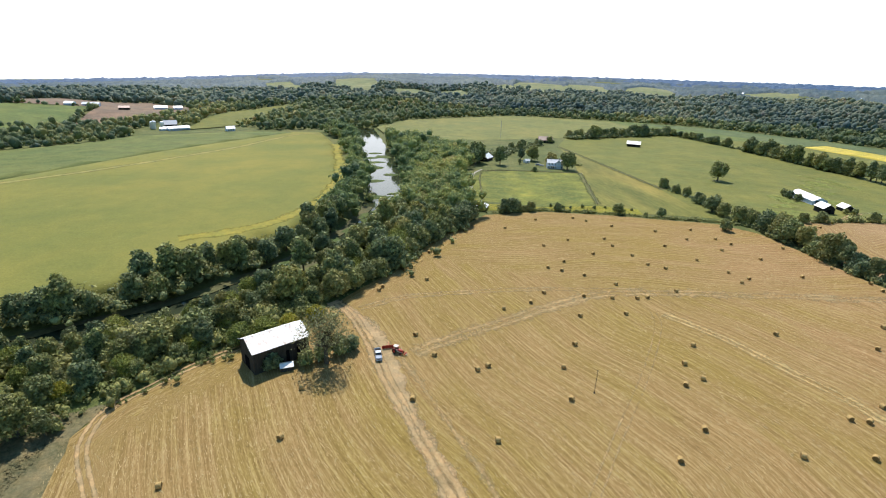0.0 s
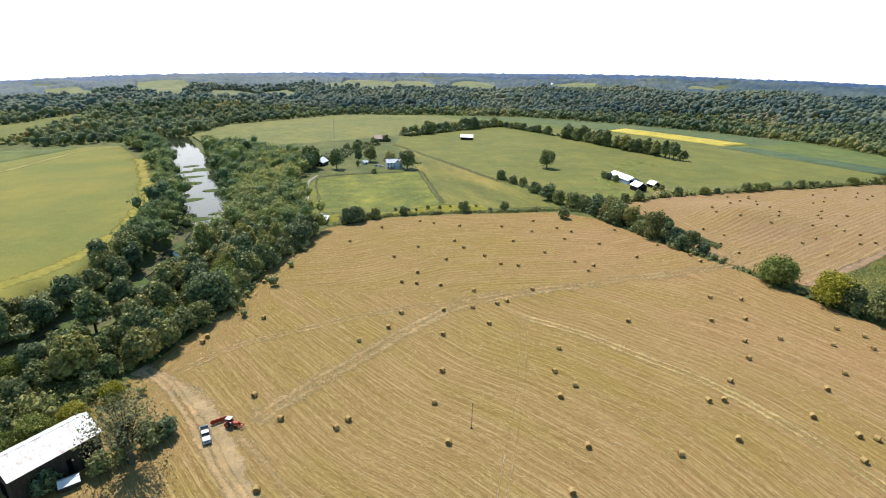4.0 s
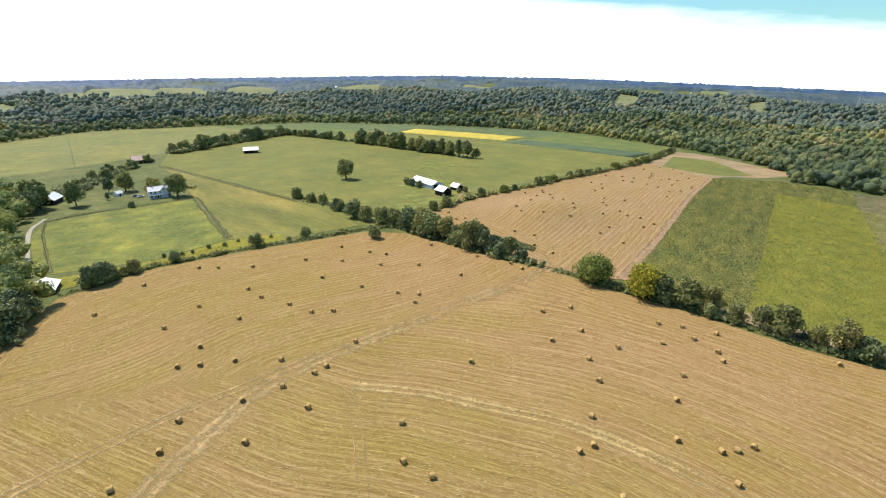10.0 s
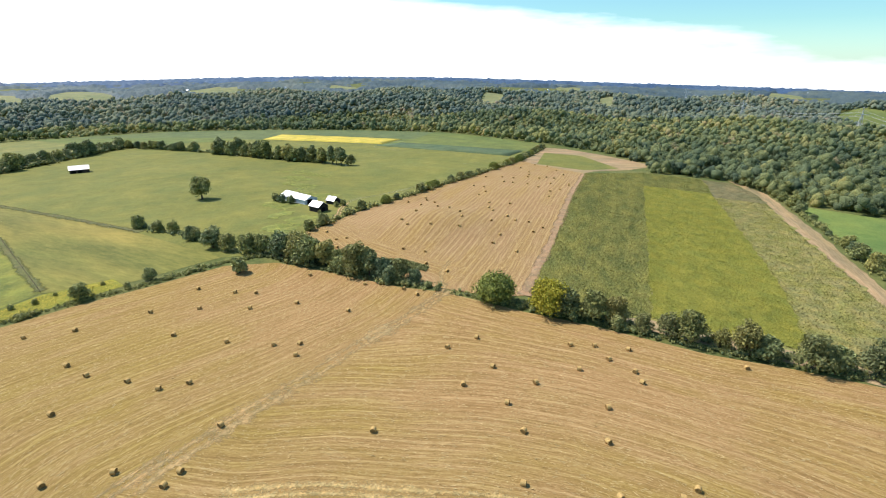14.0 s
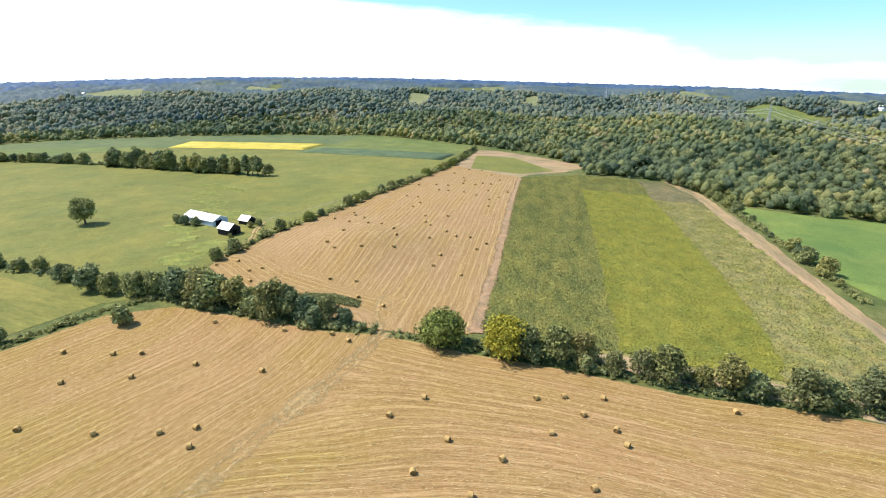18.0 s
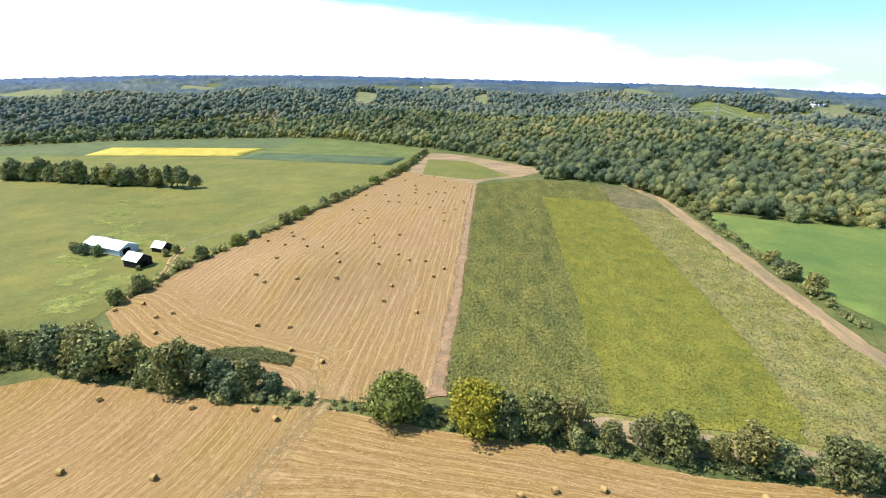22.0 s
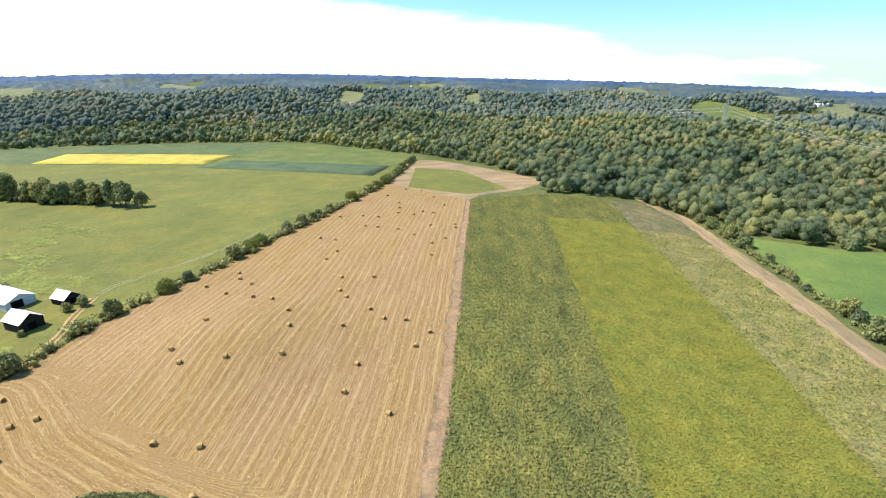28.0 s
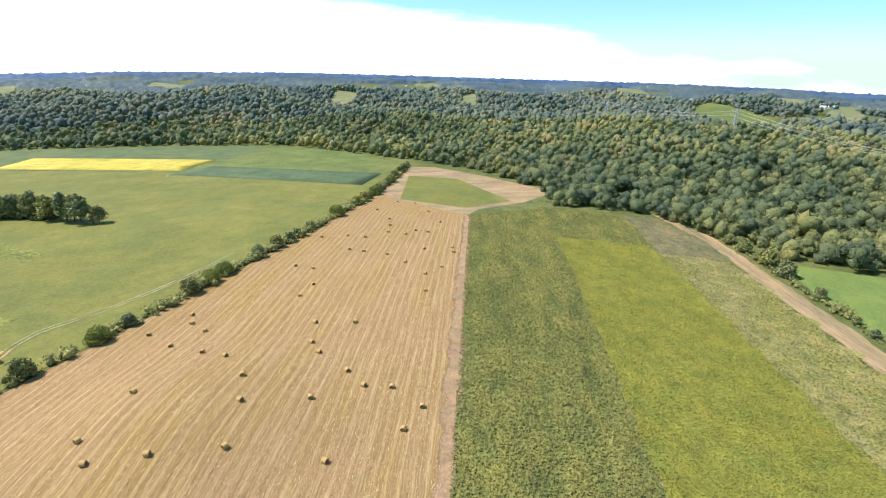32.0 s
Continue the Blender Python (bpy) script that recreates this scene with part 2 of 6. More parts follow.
M_SOY_LIGHT = two_scale("pale_bean_leaves", (0.233, 0.24, 0.036), (0.425, 0.405, 0.078), 0.8, (0.46, 0.43, 0.09), 0.05, share=0.3, mottle=0.7, bump=1.0, depth=0.4, stretch=(0.85, 1, 1), turn=0.277)
M_SOY_DRY = two_scale("drying_bean_leaves", (0.14, 0.145, 0.035), (0.50, 0.46, 0.14), 0.8, (0.47, 0.385, 0.19), 0.09, bump=0.7, depth=0.25, share=0.6)
M_SOY_BARE = two_scale("withered_bean_leaves", (0.17, 0.165, 0.075), (0.32, 0.285, 0.14), 1.0, (0.40, 0.32, 0.18), 0.05, bump=0.7, depth=0.25)
M_RFIELD = two_scale("lush_crop", (0.11, 0.185, 0.046), (0.205, 0.30, 0.075), 0.7, (0.33, 0.37, 0.10), 0.012, share=0.55, bump=0.5, depth=0.2, mottle=0.5)
M_DIRT = two_scale("worn_dirt", (0.40, 0.28, 0.165), (0.60, 0.45, 0.29), 0.9, (0.38, 0.30, 0.14), 0.12, bump=0.4, depth=0.08)
M_GRAVEL = two_scale("pale_gravel", (0.46, 0.42, 0.35), (0.68, 0.63, 0.54), 1.2, (0.42, 0.38, 0.28), 0.2, bump=0.3, depth=0.05)
M_STRAW = two_scale("loose_straw", (0.60, 0.43, 0.20), (0.98, 0.76, 0.42), 1.6, (0.36, 0.26, 0.11), 0.25, bump=0.6, depth=0.1)
M_TAN = two_scale("dry_stubble", (0.37, 0.25, 0.15), (0.51, 0.365, 0.225), 0.5, (0.40, 0.34, 0.14), 0.03, bump=0.4, depth=0.08, stretch=(1, 0.3, 1), turn=0.6)
def feathered(m, thin=0.0, fine=0.7):
    """Lets a strip of worn ground thin out unevenly towards its sides."""
    n, l = m.node_tree.nodes, m.node_tree.links
    a = n.new("ShaderNodeAttribute")
    a.attribute_name = "across"
    v = place_of(n, l)
    k = calc(n, l, "ADD", grain(n, l, v, fine, 6, 0.75), calc(n, l, "MULTIPLY", grain(n, l, v, 0.08, 2), 0.5))
    k = calc(n, l, "SUBTRACT", k, calc(n, l, "MULTIPLY_ADD", a.outputs["Fac"], 0.55, 0.25 + thin))
    r = n.new("ShaderNodeMapRange")
    r.inputs["From Min"].default_value, r.inputs["From Max"].default_value = 0.0, 0.35
    l.new(k, r.inputs["Value"])
    t = n.new("ShaderNodeBsdfTransparent")
    mix = n.new("ShaderNodeMixShader")
    l.new(r.outputs["Result"], mix.inputs["Fac"])
    l.new(t.outputs[0], mix.inputs[1])
    l.new(n["Principled BSDF"].outputs[0], mix.inputs[2])
    l.new(mix.outputs[0], n["Material Output"].inputs["Surface"])
    return m


M_RUT = feathered(two_scale("wheel_rut", (0.50, 0.325, 0.155), (0.74, 0.51, 0.275), 0.9, (0.48, 0.33, 0.15), 0.12, bump=0.4, depth=0.08))
M_BARE = feathered(two_scale("bare_track", (0.50, 0.335, 0.175), (0.70, 0.50, 0.29), 0.9, (0.50, 0.35, 0.17), 0.1, bump=0.4, depth=0.06), -0.16, 0.5)
M_FAINT = feathered(two_scale("flattened_straw", (0.47, 0.32, 0.145), (0.69, 0.48, 0.24), 1.1, (0.50, 0.34, 0.15), 0.25, bump=0.4, depth=0.06), 0.24, 0.9)
M_SWATH = feathered(two_scale("swath_straw", (0.42, 0.28, 0.11), (0.92, 0.67, 0.32), 1.3, (0.50, 0.335, 0.11), 0.4, bump=0.6, depth=0.1), 0.17, 1.4)
M_BEAN_RUT = feathered(two_scale("trodden_bean_row", (0.24, 0.21, 0.08), (0.36, 0.32, 0.14), 0.9, (0.30, 0.27, 0.11), 0.1, bump=0.4, depth=0.06), 0.25, 0.9)
M_HEADLAND = feathered(two_scale("bare_headland", (0.36, 0.22, 0.13), (0.56, 0.37, 0.23), 0.9, (0.38, 0.27, 0.14), 0.12, bump=0.4, depth=0.08), -0.2)
M_GRASS_RUT = feathered(two_scale("trodden_grass", (0.30, 0.30, 0.12), (0.44, 0.42, 0.20), 0.9, (0.36, 0.34, 0.14), 0.1, bump=0.4, depth=0.06), 0.05, 0.9)
M_BROWN = two_scale("ploughed_soil", (0.25, 0.165, 0.12), (0.36, 0.25, 0.18), 0.2, (0.33, 0.25, 0.16), 0.01, bump=0.3, depth=0.1)
M_MUD = two_scale("river_mud", (0.13, 0.12, 0.055), (0.22, 0.20, 0.10), 0.3, (0.13, 0.15, 0.05), 0.05, bump=0.3, depth=0.1)
M_LILY = two_scale("water_plants", (0.07, 0.11, 0.03), (0.15, 0.20, 0.055), 0.7, (0.19, 0.21, 0.07), 0.08, bump=0.5, depth=0.1)
M_HAY = hay_material("stubble", (0.25, 0.150, 0.056), (0.395, 0.250, 0.102), (0.66, 0.465, 0.225), (0.90, 0.96, 0.66), 2.3, 0.08)
M_HAY2 = hay_material("reddish_stubble", (0.285, 0.172, 0.085), (0.405, 0.252, 0.125), (0.64, 0.45, 0.24), (0.98, 0.97, 0.74), 2.7, 0.13, 0.25)


def thin_leaf(n, l, b, colour, share):
    """Lets a share of the light through the leaves."""
    t = n.new("ShaderNodeBsdfTranslucent")
    l.new(colour, t.inputs["Color"])
    mix = n.new("ShaderNodeMixShader")
    mix.inputs["Fac"].default_value = share
    l.new(b.outputs[0], mix.inputs[1])
    l.new(t.outputs[0], mix.inputs[2])
    l.new(mix.outputs[0], n["Material Output"].inputs["Surface"])


def leaf_material(name, dark, light, gold, amount, patch=0.35, drift=1.0):
    """Leaves that let some light through; the hue drifts from spray to spray and from tree to tree."""
    m, n, l, b = shader(name, 0.6, 0.25)
    r = n.new("ShaderNodeObjectInfo").outputs["Random"]
    i = n.new("ShaderNodeNewGeometry").outputs["Random Per Island"]
    v = place_of(n, l)
    f = grain(n, l, v, patch, 3)
    k = calc(n, l, "MULTIPLY_ADD", i, 0.55, calc(n, l, "MULTIPLY", f, 0.5))
    c = ramp(n, l, k, [(0.2, dark), (0.55, tuple(p * 0.62 + q * 0.38 for p, q in zip(dark, light))), (0.85, light)])
    a = calc(n, l, "MULTIPLY", calc(n, l, "POWER", r, 1.7), amount)
    c = blend(n, l, a, c, blend(n, l, 0.45, gold, c))
    r2 = calc(n, l, "FRACT", calc(n, l, "MULTIPLY", r, 7.31))
    c = blend(n, l, drift, c, ramp(n, l, r2, [(0.0, (0.66, 0.76, 0.86)), (0.4, (0.95, 0.98, 0.95)), (0.75, (1.12, 1.08, 0.85)), (1.0, (1.22, 1.08, 0.92))]), "MULTIPLY")
    fine = grain(n, l, v, 1.6, 6, 0.8)
    c = blend(n, l, 1.0, c, ramp(n, l, fine, [(0.32, (0.5, 0.52, 0.5)), (0.68, (1.5, 1.46, 1.4))]), "MULTIPLY")
    relief(n, l, b, fine, 0.6, 0.5)
    l.new(c, b.inputs["Base Color"])
    thin_leaf(n, l, b, c, 0.2)
    return m


def woods_material(name, haze=0.0, vary=0.17, warm=(1.0, 1.0, 1.0), share=0.22, blue=(0.13, 0.195, 0.275)):
    """Mixed woodland: dark, mid-green, yellowish and brownish crowns side by side, each tree with a hue of its own.
    Distance haze is put into the colour as a blue tint.
    """
    m, n, l, b = shader(name, 0.65, 0.2)
    i = n.new("ShaderNodeNewGeometry").outputs["Random Per Island"]
    h = n.new("ShaderNodeAttribute")
    h.attribute_name = "tree_hue"
    v = place_of(n, l)
    hill = grain(n, l, v, 0.0045, 4, 0.6)
    fine = grain(n, l, v, 0.9, 6, 0.8)
    k = calc(n, l, "MULTIPLY_ADD", hill, 0.75, calc(n, l, "MULTIPLY_ADD", h.outputs["Fac"], 0.58, -0.11))
    k = calc(n, l, "MULTIPLY_ADD", calc(n, l, "SUBTRACT", i, 0.5), vary, k)
    c = ramp(n, l, k, [(0.24, (0.115, 0.165, 0.10)), (0.42, (0.18, 0.235, 0.115)), (0.57, (0.275, 0.315, 0.13)), (0.70, (0.40, 0.39, 0.15)), (0.82, (0.43, 0.355, 0.20))])
    c = blend(n, l, 1.0, c, warm, "MULTIPLY")
    c = blend(n, l, haze, c, blue)
    g = ramp(n, l, fine, [(0.3, (0.6, 0.62, 0.65)), (0.7, (1.46, 1.44, 1.4))])
    c = blend(n, l, 1.0, c, g, "MULTIPLY")
    slope = ramp(n, l, grain(n, l, v, 0.0035, 4, 0.55), [(0.36, (0.74, 0.80, 0.86)), (0.5, (1.0, 1.0, 1.0)), (0.62, (1.28, 1.18, 1.04))])
    c = blend(n, l, 1.0, c, slope, "MULTIPLY")
    l.new(c, b.inputs["Base Color"])
    relief(n, l, b, fine, 0.8, 1.0)
    thin_leaf(n, l, b, c, share)
    return m


M_LEAF = leaf_material("broad_leaves", (0.08, 0.112, 0.06), (0.42, 0.455, 0.195), (0.50, 0.42, 0.13), 0.6)
M_LEAF_GOLD = leaf_material("yellowing_leaves", (0.20, 0.19, 0.02), (0.60, 0.53, 0.06), (0.44, 0.41, 0.06), 0.3, drift=0.2)
M_LEAF_MAPLE = leaf_material("olive_leaves", (0.09, 0.12, 0.03), (0.42, 0.45, 0.10), (0.46, 0.42, 0.08), 0.3, drift=0.3)
M_LEAF_ASH = leaf_material("thin_grey_leaves", (0.13, 0.135, 0.07), (0.46, 0.45, 0.21), (0.42, 0.35, 0.15), 0.3, drift=0.3)
M_LEAF_GREY = leaf_material("greyish_leaves", (0.085, 0.105, 0.045), (0.35, 0.365, 0.145), (0.40, 0.33, 0.14), 0.5)
M_WOODS_RIVER = woods_material("river_leaves", 0.0, 0.2, (1.05, 1.08, 0.9), 0.35)
# Blue mixed into these base colours imitates distance haze, more with each further band.
M_WOODS = woods_material("woodland_leaves", 0.06, 0.12, (1.03, 1.0, 0.96), 0.42)
M_WOODS_MID = woods_material("hazed_ridge_woodland", 0.42, 0.10, (1.14, 1.08, 1.05), 0.42)
M_WOODS_HAZE = woods_material("haze_tinted_woodland", 0.7, 0.0, (0.55, 0.6, 0.65), 0.1, (0.065, 0.10, 0.155))
M_FAR_HILLS = woods_material("haze_tinted_hills", 0.85, 0.0, (0.4, 0.5, 0.9), 0.1, (0.06, 0.11, 0.22))
M_BARK = two_scale("bark", (0.09, 0.07, 0.05), (0.20, 0.17, 0.13), 3.0, (0.13, 0.12, 0.09), 0.6, bump=0.6, depth=0.03)

# ======================================================= lie of the land


def inside(poly, x, y):
    """Which of the points lie inside a polygon."""
    hit = np.zeros(np.shape(x), bool)
    for (x0, y0), (x1, y1) in zip(poly, poly[1:] + poly[:1]):
        if y0 == y1:
            continue
        cross = ((y0 > y) != (y1 > y)) & (x < (x1 - x0) * (y - y0) / (y1 - y0) + x0)
        hit ^= cross
    return hit


def from_line(line, x, y):
    """The distance of points from a chain of straight pieces."""
    best = np.full(np.shape(x), 1e9)
    for (x0, y0), (x1, y1) in zip(line[:-1], line[1:]):
        dx, dy = x1 - x0, y1 - y0
        s = np.clip(((x - x0) * dx + (y - y0) * dy) / (dx * dx + dy * dy), 0, 1)
        best = np.minimum(best, np.hypot(x - x0 - s * dx, y - y0 - s * dy))
    return best


def smooth(a, b, v):
    s = np.clip((v - a) / (b - a), 0, 1)
    return s * s * (3 - 2 * s)


VALLEY = [(-900, -500), (-900, 250), (-470, 425), (-394, 490), (-362, 535), (-345, 598), (-300, 640), (-172, 660), (-95, 715), (-60, 841), (132, 1009), (310, 970),
          (455, 919), (560, 790), (640, 651), (684, 524), (665, 430), (640, 345), (612, 270), (549, 194), (500, 186), (500, 121),
          (464, 94), (444, 74), (430, 25), (442, -23), (450, -150), (450, -500)]
RIVER = [(-420, 30), (-230, 85), (-160, 115), (-125, 136), (-86, 164), (-63, 200), (-49, 230), (-41, 258), (-37, 290), (-37, 330), (-50, 405), (-60, 468), (-75, 540),
         (-95, 640), (-112, 720)]


# open meadows on the hills: bearing in degrees, distance, half width in degrees
CLEARINGS = [(-8.5, 1200, 2.2), (-3.8, 1230, 1.6), (7.5, 1500, 2.4), (12.8, 1560, 2.3), (20.0, 1580, 2.6), (62.3, 1200, 1.5), (75.0, 1245, 0.7), (82.3, 1480, 0.7),
             (95.5, 1480, 0.8), (103.4, 1450, 1.0), (107.5, 1350, 0.9), (31.2, 1900, 2.4), (-14.0, 1500, 2.2), (-22, 1600, 1.6), (3.0, 1450, 1.6),
             (45.0, 2000, 1.6), (70.0, 2100, 1.2), (90.0, 2000, 1.2)]


def bearing(a, r):
    return 100 + r * math.sin(radians(a)), 160 + r * math.cos(radians(a))


def clearing(a, r, w):
    """The outline of one hill meadow."""
    g = random.Random(int(a * 10 + r))
    ring = [(u, v) for u, v in ((-1, -0.4), (-0.7, -1), (0, -1.1), (0.8, -0.9), (1, 0), (0.8, 0.8), (0.2, 1), (-0.6, 0.9), (-1.1, 0.4))]
    deep = 120 if r < 1490 else 230
    return [bearing(a + w * u * g.uniform(0.8, 1.5), r + deep * v * g.uniform(0.7, 1.3)) for u, v in ring]


def hump(x, y, scale, seed):
    """Smooth random hills, between about -1 and 1."""
    r = np.random.RandomState(seed)
    out = 0
    for k in range(7):
        a, p, f = r.rand() * 6.28, r.rand() * 6.28, (0.6 + r.rand() * 1.1) / scale
        out = out + np.sin((x * math.cos(a) + y * math.sin(a)) * f * 6.28 + p)
    return out / 3.2


def land(x, y):
    """Height of the ground without the river's bed."""
    x, y = np.asarray(x, float), np.asarray(y, float)
    r = np.hypot(x - 100, y - 160)
    low = 3.3 - 0.0413 * (np.sqrt(r * r + 40000) - 200)
    low = low + 5.8 * np.exp(-((x - 245) ** 2 + (y - 230) ** 2) / 784) + 4.6 * np.exp(-((x - 340) ** 2 + (y - 200) ** 2) / 4900)
    ring = VALLEY + VALLEY[:1]
    out = np.where(inside(VALLEY, x, y), 0, from_line(ring, x, y))
    far = -8 - 0.0145 * (np.maximum(r, 900) - 900) + hump(x, y, 900, 3) * 9 + hump(x, y, 350, 5) * 6
    aside = np.degrees(np.arctan2(x - 100, y - 160))
    top = 62 - 0.0318 * r - 34 * smooth(-10, -42, aside) - 8 * smooth(95, 112, aside)
    far = np.minimum(far, top - 4 * smooth(1500, 4000, r))
    lean = np.interp(aside, [-60, -45, -28, -15, 0, 20, 40, 55, 75, 90, 110, 125], [-0.018, -0.018, -0.016, -0.008, -0.001, 0.004, 0.011, 0.009, 0.0, -0.004, -0.010, -0.011])
    far = far + lean * np.maximum(r - 900, 0)
    for a, c, q in CLEARINGS:
        px, py = bearing(a, c + 150)
        far = far + 4 * np.exp(-((x - px) ** 2 + (y - py) ** 2) / (2 * 130 ** 2))
    w = smooth(0, 230, out)
    return low * (1 - w) + far * w


def ground_z(x, y):
    z = land(x, y)
    d = from_line(RIVER, np.asarray(x, float), np.asarray(y, float))
    wide = 5.5 + 7.5 * smooth(225, 330, np.asarray(y, float))
    return z - 3.4 * (1 - smooth(wide, wide + 10, d))


def gz(x, y):
    return float(ground_z(np.array([x]), np.array([y]))[0])


def mesh_object(name, verts, faces, material, smooth_faces=False):
    me = bpy.data.meshes.new(name)
    me.from_pydata([tuple(v) for v in verts], [], [tuple(f) for f in faces])
    if material:
        me.materials.append(material)
    if smooth_faces:
        me.shade_smooth()
    me.update()
    return new(name, me)


def axis_steps(lo, hi, core_lo, core_hi, step):
    core = list(np.arange(core_lo, core_hi + 1e-6, step))
    left, right, s = [], [], step
    p = core_lo
    while p > lo:
        s *= 1.13
        p -= s
        left.append(p)
    p, s = core[-1], step
    while p < hi:
        s *= 1.13
        p += s
        right.append(p)
    return np.array(left[::-1] + core + right)


def build_ground():
    xs = axis_steps(-4300, 4600, -480, 720, 8.0)
    ys = axis_steps(-4300, 4600, -160, 1040, 8.0)
    gx, gy = np.meshgrid(xs, ys)
    z = ground_z(gx, gy)
    nx, ny = len(xs), len(ys)
    verts = np.stack([gx.ravel(), gy.ravel(), z.ravel()], 1)
    i = np.arange(nx * ny).reshape(ny, nx)
    quads = np.stack([i[:-1, :-1], i[:-1, 1:], i[1:, 1:], i[1:, :-1]], -1).reshape(-1, 4)
    ob = mesh_object("ground", verts.tolist(), quads.tolist(), M_GRASS, True)
    tagged(ob, "rough green grassland rolling away to wooded hills", "ground", kind="structure")


build_ground()


HAY_N = [(-10, 272), (23, 268), (57, 277), (93, 273), (118, 268), (147, 264)]
HAY_E = [(162, 249), (167, 222), (172, 190), (178, 174), (181, 143), (185, 122), (187, 105), (189, 86), (195, 66), (205, 20), (215, -60)]
HAY_W = [(23, 264), (4, 238), (-7, 217), (-19, 188), (-30, 171), (-36, 160), (-50, 142), (-66, 121), (-80, 104), (-84, 90), (-76, 70), (-60, 20), (-50, -60)]
HAY_TURN = [(-60, 222), (-4, 206), (27, 190), (60, 176), (95, 174), (150, 173), (190, 174)]        # where the mowing turned
HAY_ARC = [(12, 290), (40, 228), (60, 186), (75, 155), (87, 141), (96, 126), (104, 113), (109.5, 99), (112.5, 84), (114, 66), (113, 30), (112, -60)]
HAY2_S = [(184, 143), (195, 149), (249, 164), (452, 222)]


def hay_rows(x, y):
    """How the first hay field was mown: straight rows in the north, arcs in the south, a headland by the woods."""
    tx, ty = [p[0] for p in HAY_TURN], [p[1] for p in HAY_TURN]
    north = y > np.interp(x, tx, ty)
    dn = from_line(HAY_N, x, y)
    de = from_line(HAY_E[3:], x, y)
    ax, ay = [p[0] for p in HAY_ARC], [p[1] for p in HAY_ARC]
    side = np.where(x > np.interp(-y, [-q for q in ay], ax), 1.0, -1.0)
    da = from_line(HAY_ARC, x, y) * side
    w = smooth(5, 55, de)
    ds = da * w + (75 - de) * (1 - w)
    d = np.where(north, dn, ds + 300)
    s = np.where(north, x, 0.45 * x - 0.89 * y)
    dw = from_line(HAY_W, x, y)
    near = dw < 9
    return np.where(near, dw, d), np.where(near, y, s)


def hay2_rows(x, y):
    """Long straight rows beside the bean field, and a headland at the gate's end."""
    d = from_line(HAY2_S, x, y)
    s = 0.96 * x + 0.28 * y
    dw = from_line([(177, 190), (178, 215), (181, 240), (192, 268)], x, y)
    near = (dw < 26) & (d > 30)
    return np.where(near, dw, d), np.where(near, y, s)


def ragged(poly, rough, step=4.0):
    """An outline with small uneven steps, as a crop's edge has."""
    r, out = random.Random(len(poly) * 7 + int(abs(poly[0][0]))), []
    for (x0, y0), (x1, y1) in zip(poly, poly[1:] + poly[:1]):
        d = math.hypot(x1 - x0, y1 - y0)
        k = max(int(d / step), 1)
        for j in range(k):
            q = r.uniform(-rough, rough) if j else 0
            out.append((x0 + (x1 - x0) * j / k - (y1 - y0) / d * q, y0 + (y1 - y0) * j / k + (x1 - x0) / d * q))
    return out


def sheet(name, poly, material, lift, label, category="field", cell=14.0, rows=None, thick=0.0, rough=0.0):
    """A field laid on the ground: its outline cut into cells that follow the land."""
    bm = bmesh.new()
    if rough:
        poly = ragged(poly, rough)
    f = bm.faces.new([bm.verts.new((x, y, 0)) for x, y in poly])
    if f.normal.z < 0 or sum((b[0] - a[0]) * (b[1] + a[1]) for a, b in zip(poly, poly[1:] + poly[:1])) > 0:
        f.normal_flip()
    for k in (0, 1):
        lo, hi = min(p[k] for p in poly), max(p[k] for p in poly)
        c = math.floor(lo / cell) * cell + cell
        while c < hi:
            co, no = [0, 0, 0], [0, 0, 0]
            co[k], no[k] = c, 1
            bmesh.ops.bisect_plane(bm, geom=bm.verts[:] + bm.edges[:] + bm.faces[:], plane_co=co, plane_no=no)
            c += cell
    bmesh.ops.triangulate(bm, faces=[f for f in bm.faces if len(f.verts) > 4])
    me = bpy.data.meshes.new(name)
    px = np.array([v.co.x for v in bm.verts])
    py = np.array([v.co.y for v in bm.verts])
    pz = land(px, py) + lift
    for v, z in zip(bm.verts, pz):
        v.co.z = z
    if thick:
        top = bm.faces[:]
        rim = [e for e in bm.edges if e.is_boundary]
        g = bmesh.ops.extrude_edge_only(bm, edges=rim)["geom"]
        for v in g:
            if isinstance(v, bmesh.types.BMVert):
                v.co.z -= thick + lift + 0.2
    bm.normal_update()
    bm.to_mesh(me)
    bm.free()
    me.materials.append(material)
    me.shade_smooth()
    if rows:
        px = np.array([v.co.x for v in me.vertices])
        py = np.array([v.co.y for v in me.vertices])
        d, s = rows(px, py)
        for key, val in (("edge_distance", d), ("edge_along", s)):
            a = me.attributes.new(key, "FLOAT", "POINT")
            a.data.foreach_set("value", val.astype(np.float32))
    return tagged(new(name, me), label, category, kind="structure")


sheet("hay_field", HAY_N[1:] + HAY_E + HAY_W[::-1][:-1], M_HAY, 0.10, "mown golden-brown hay stubble field combed in rows", cell=4.0, rows=hay_rows)
sheet("hay_field_far", [(180, 178), (183, 166), (187, 155), (193, 148), (249, 164), (452, 222), (476, 282), (487, 296), (430, 291), (370, 284), (288, 280),
                        (240, 279), (195, 271), (187, 256), (180, 240), (177, 215), (177, 195)], M_HAY2, 0.20, "mown reddish hay stubble field with pale rows", cell=4.0, rows=hay2_rows)
sheet("stubble_corner", [(452, 222), (470, 220), (500, 198), (530, 188), (549, 195), (580, 245), (605, 300), (600, 322), (560, 312), (487, 296), (476, 282)],
      M_TAN, 0.09, "dry tan stubble round a grass wedge", cell=12)
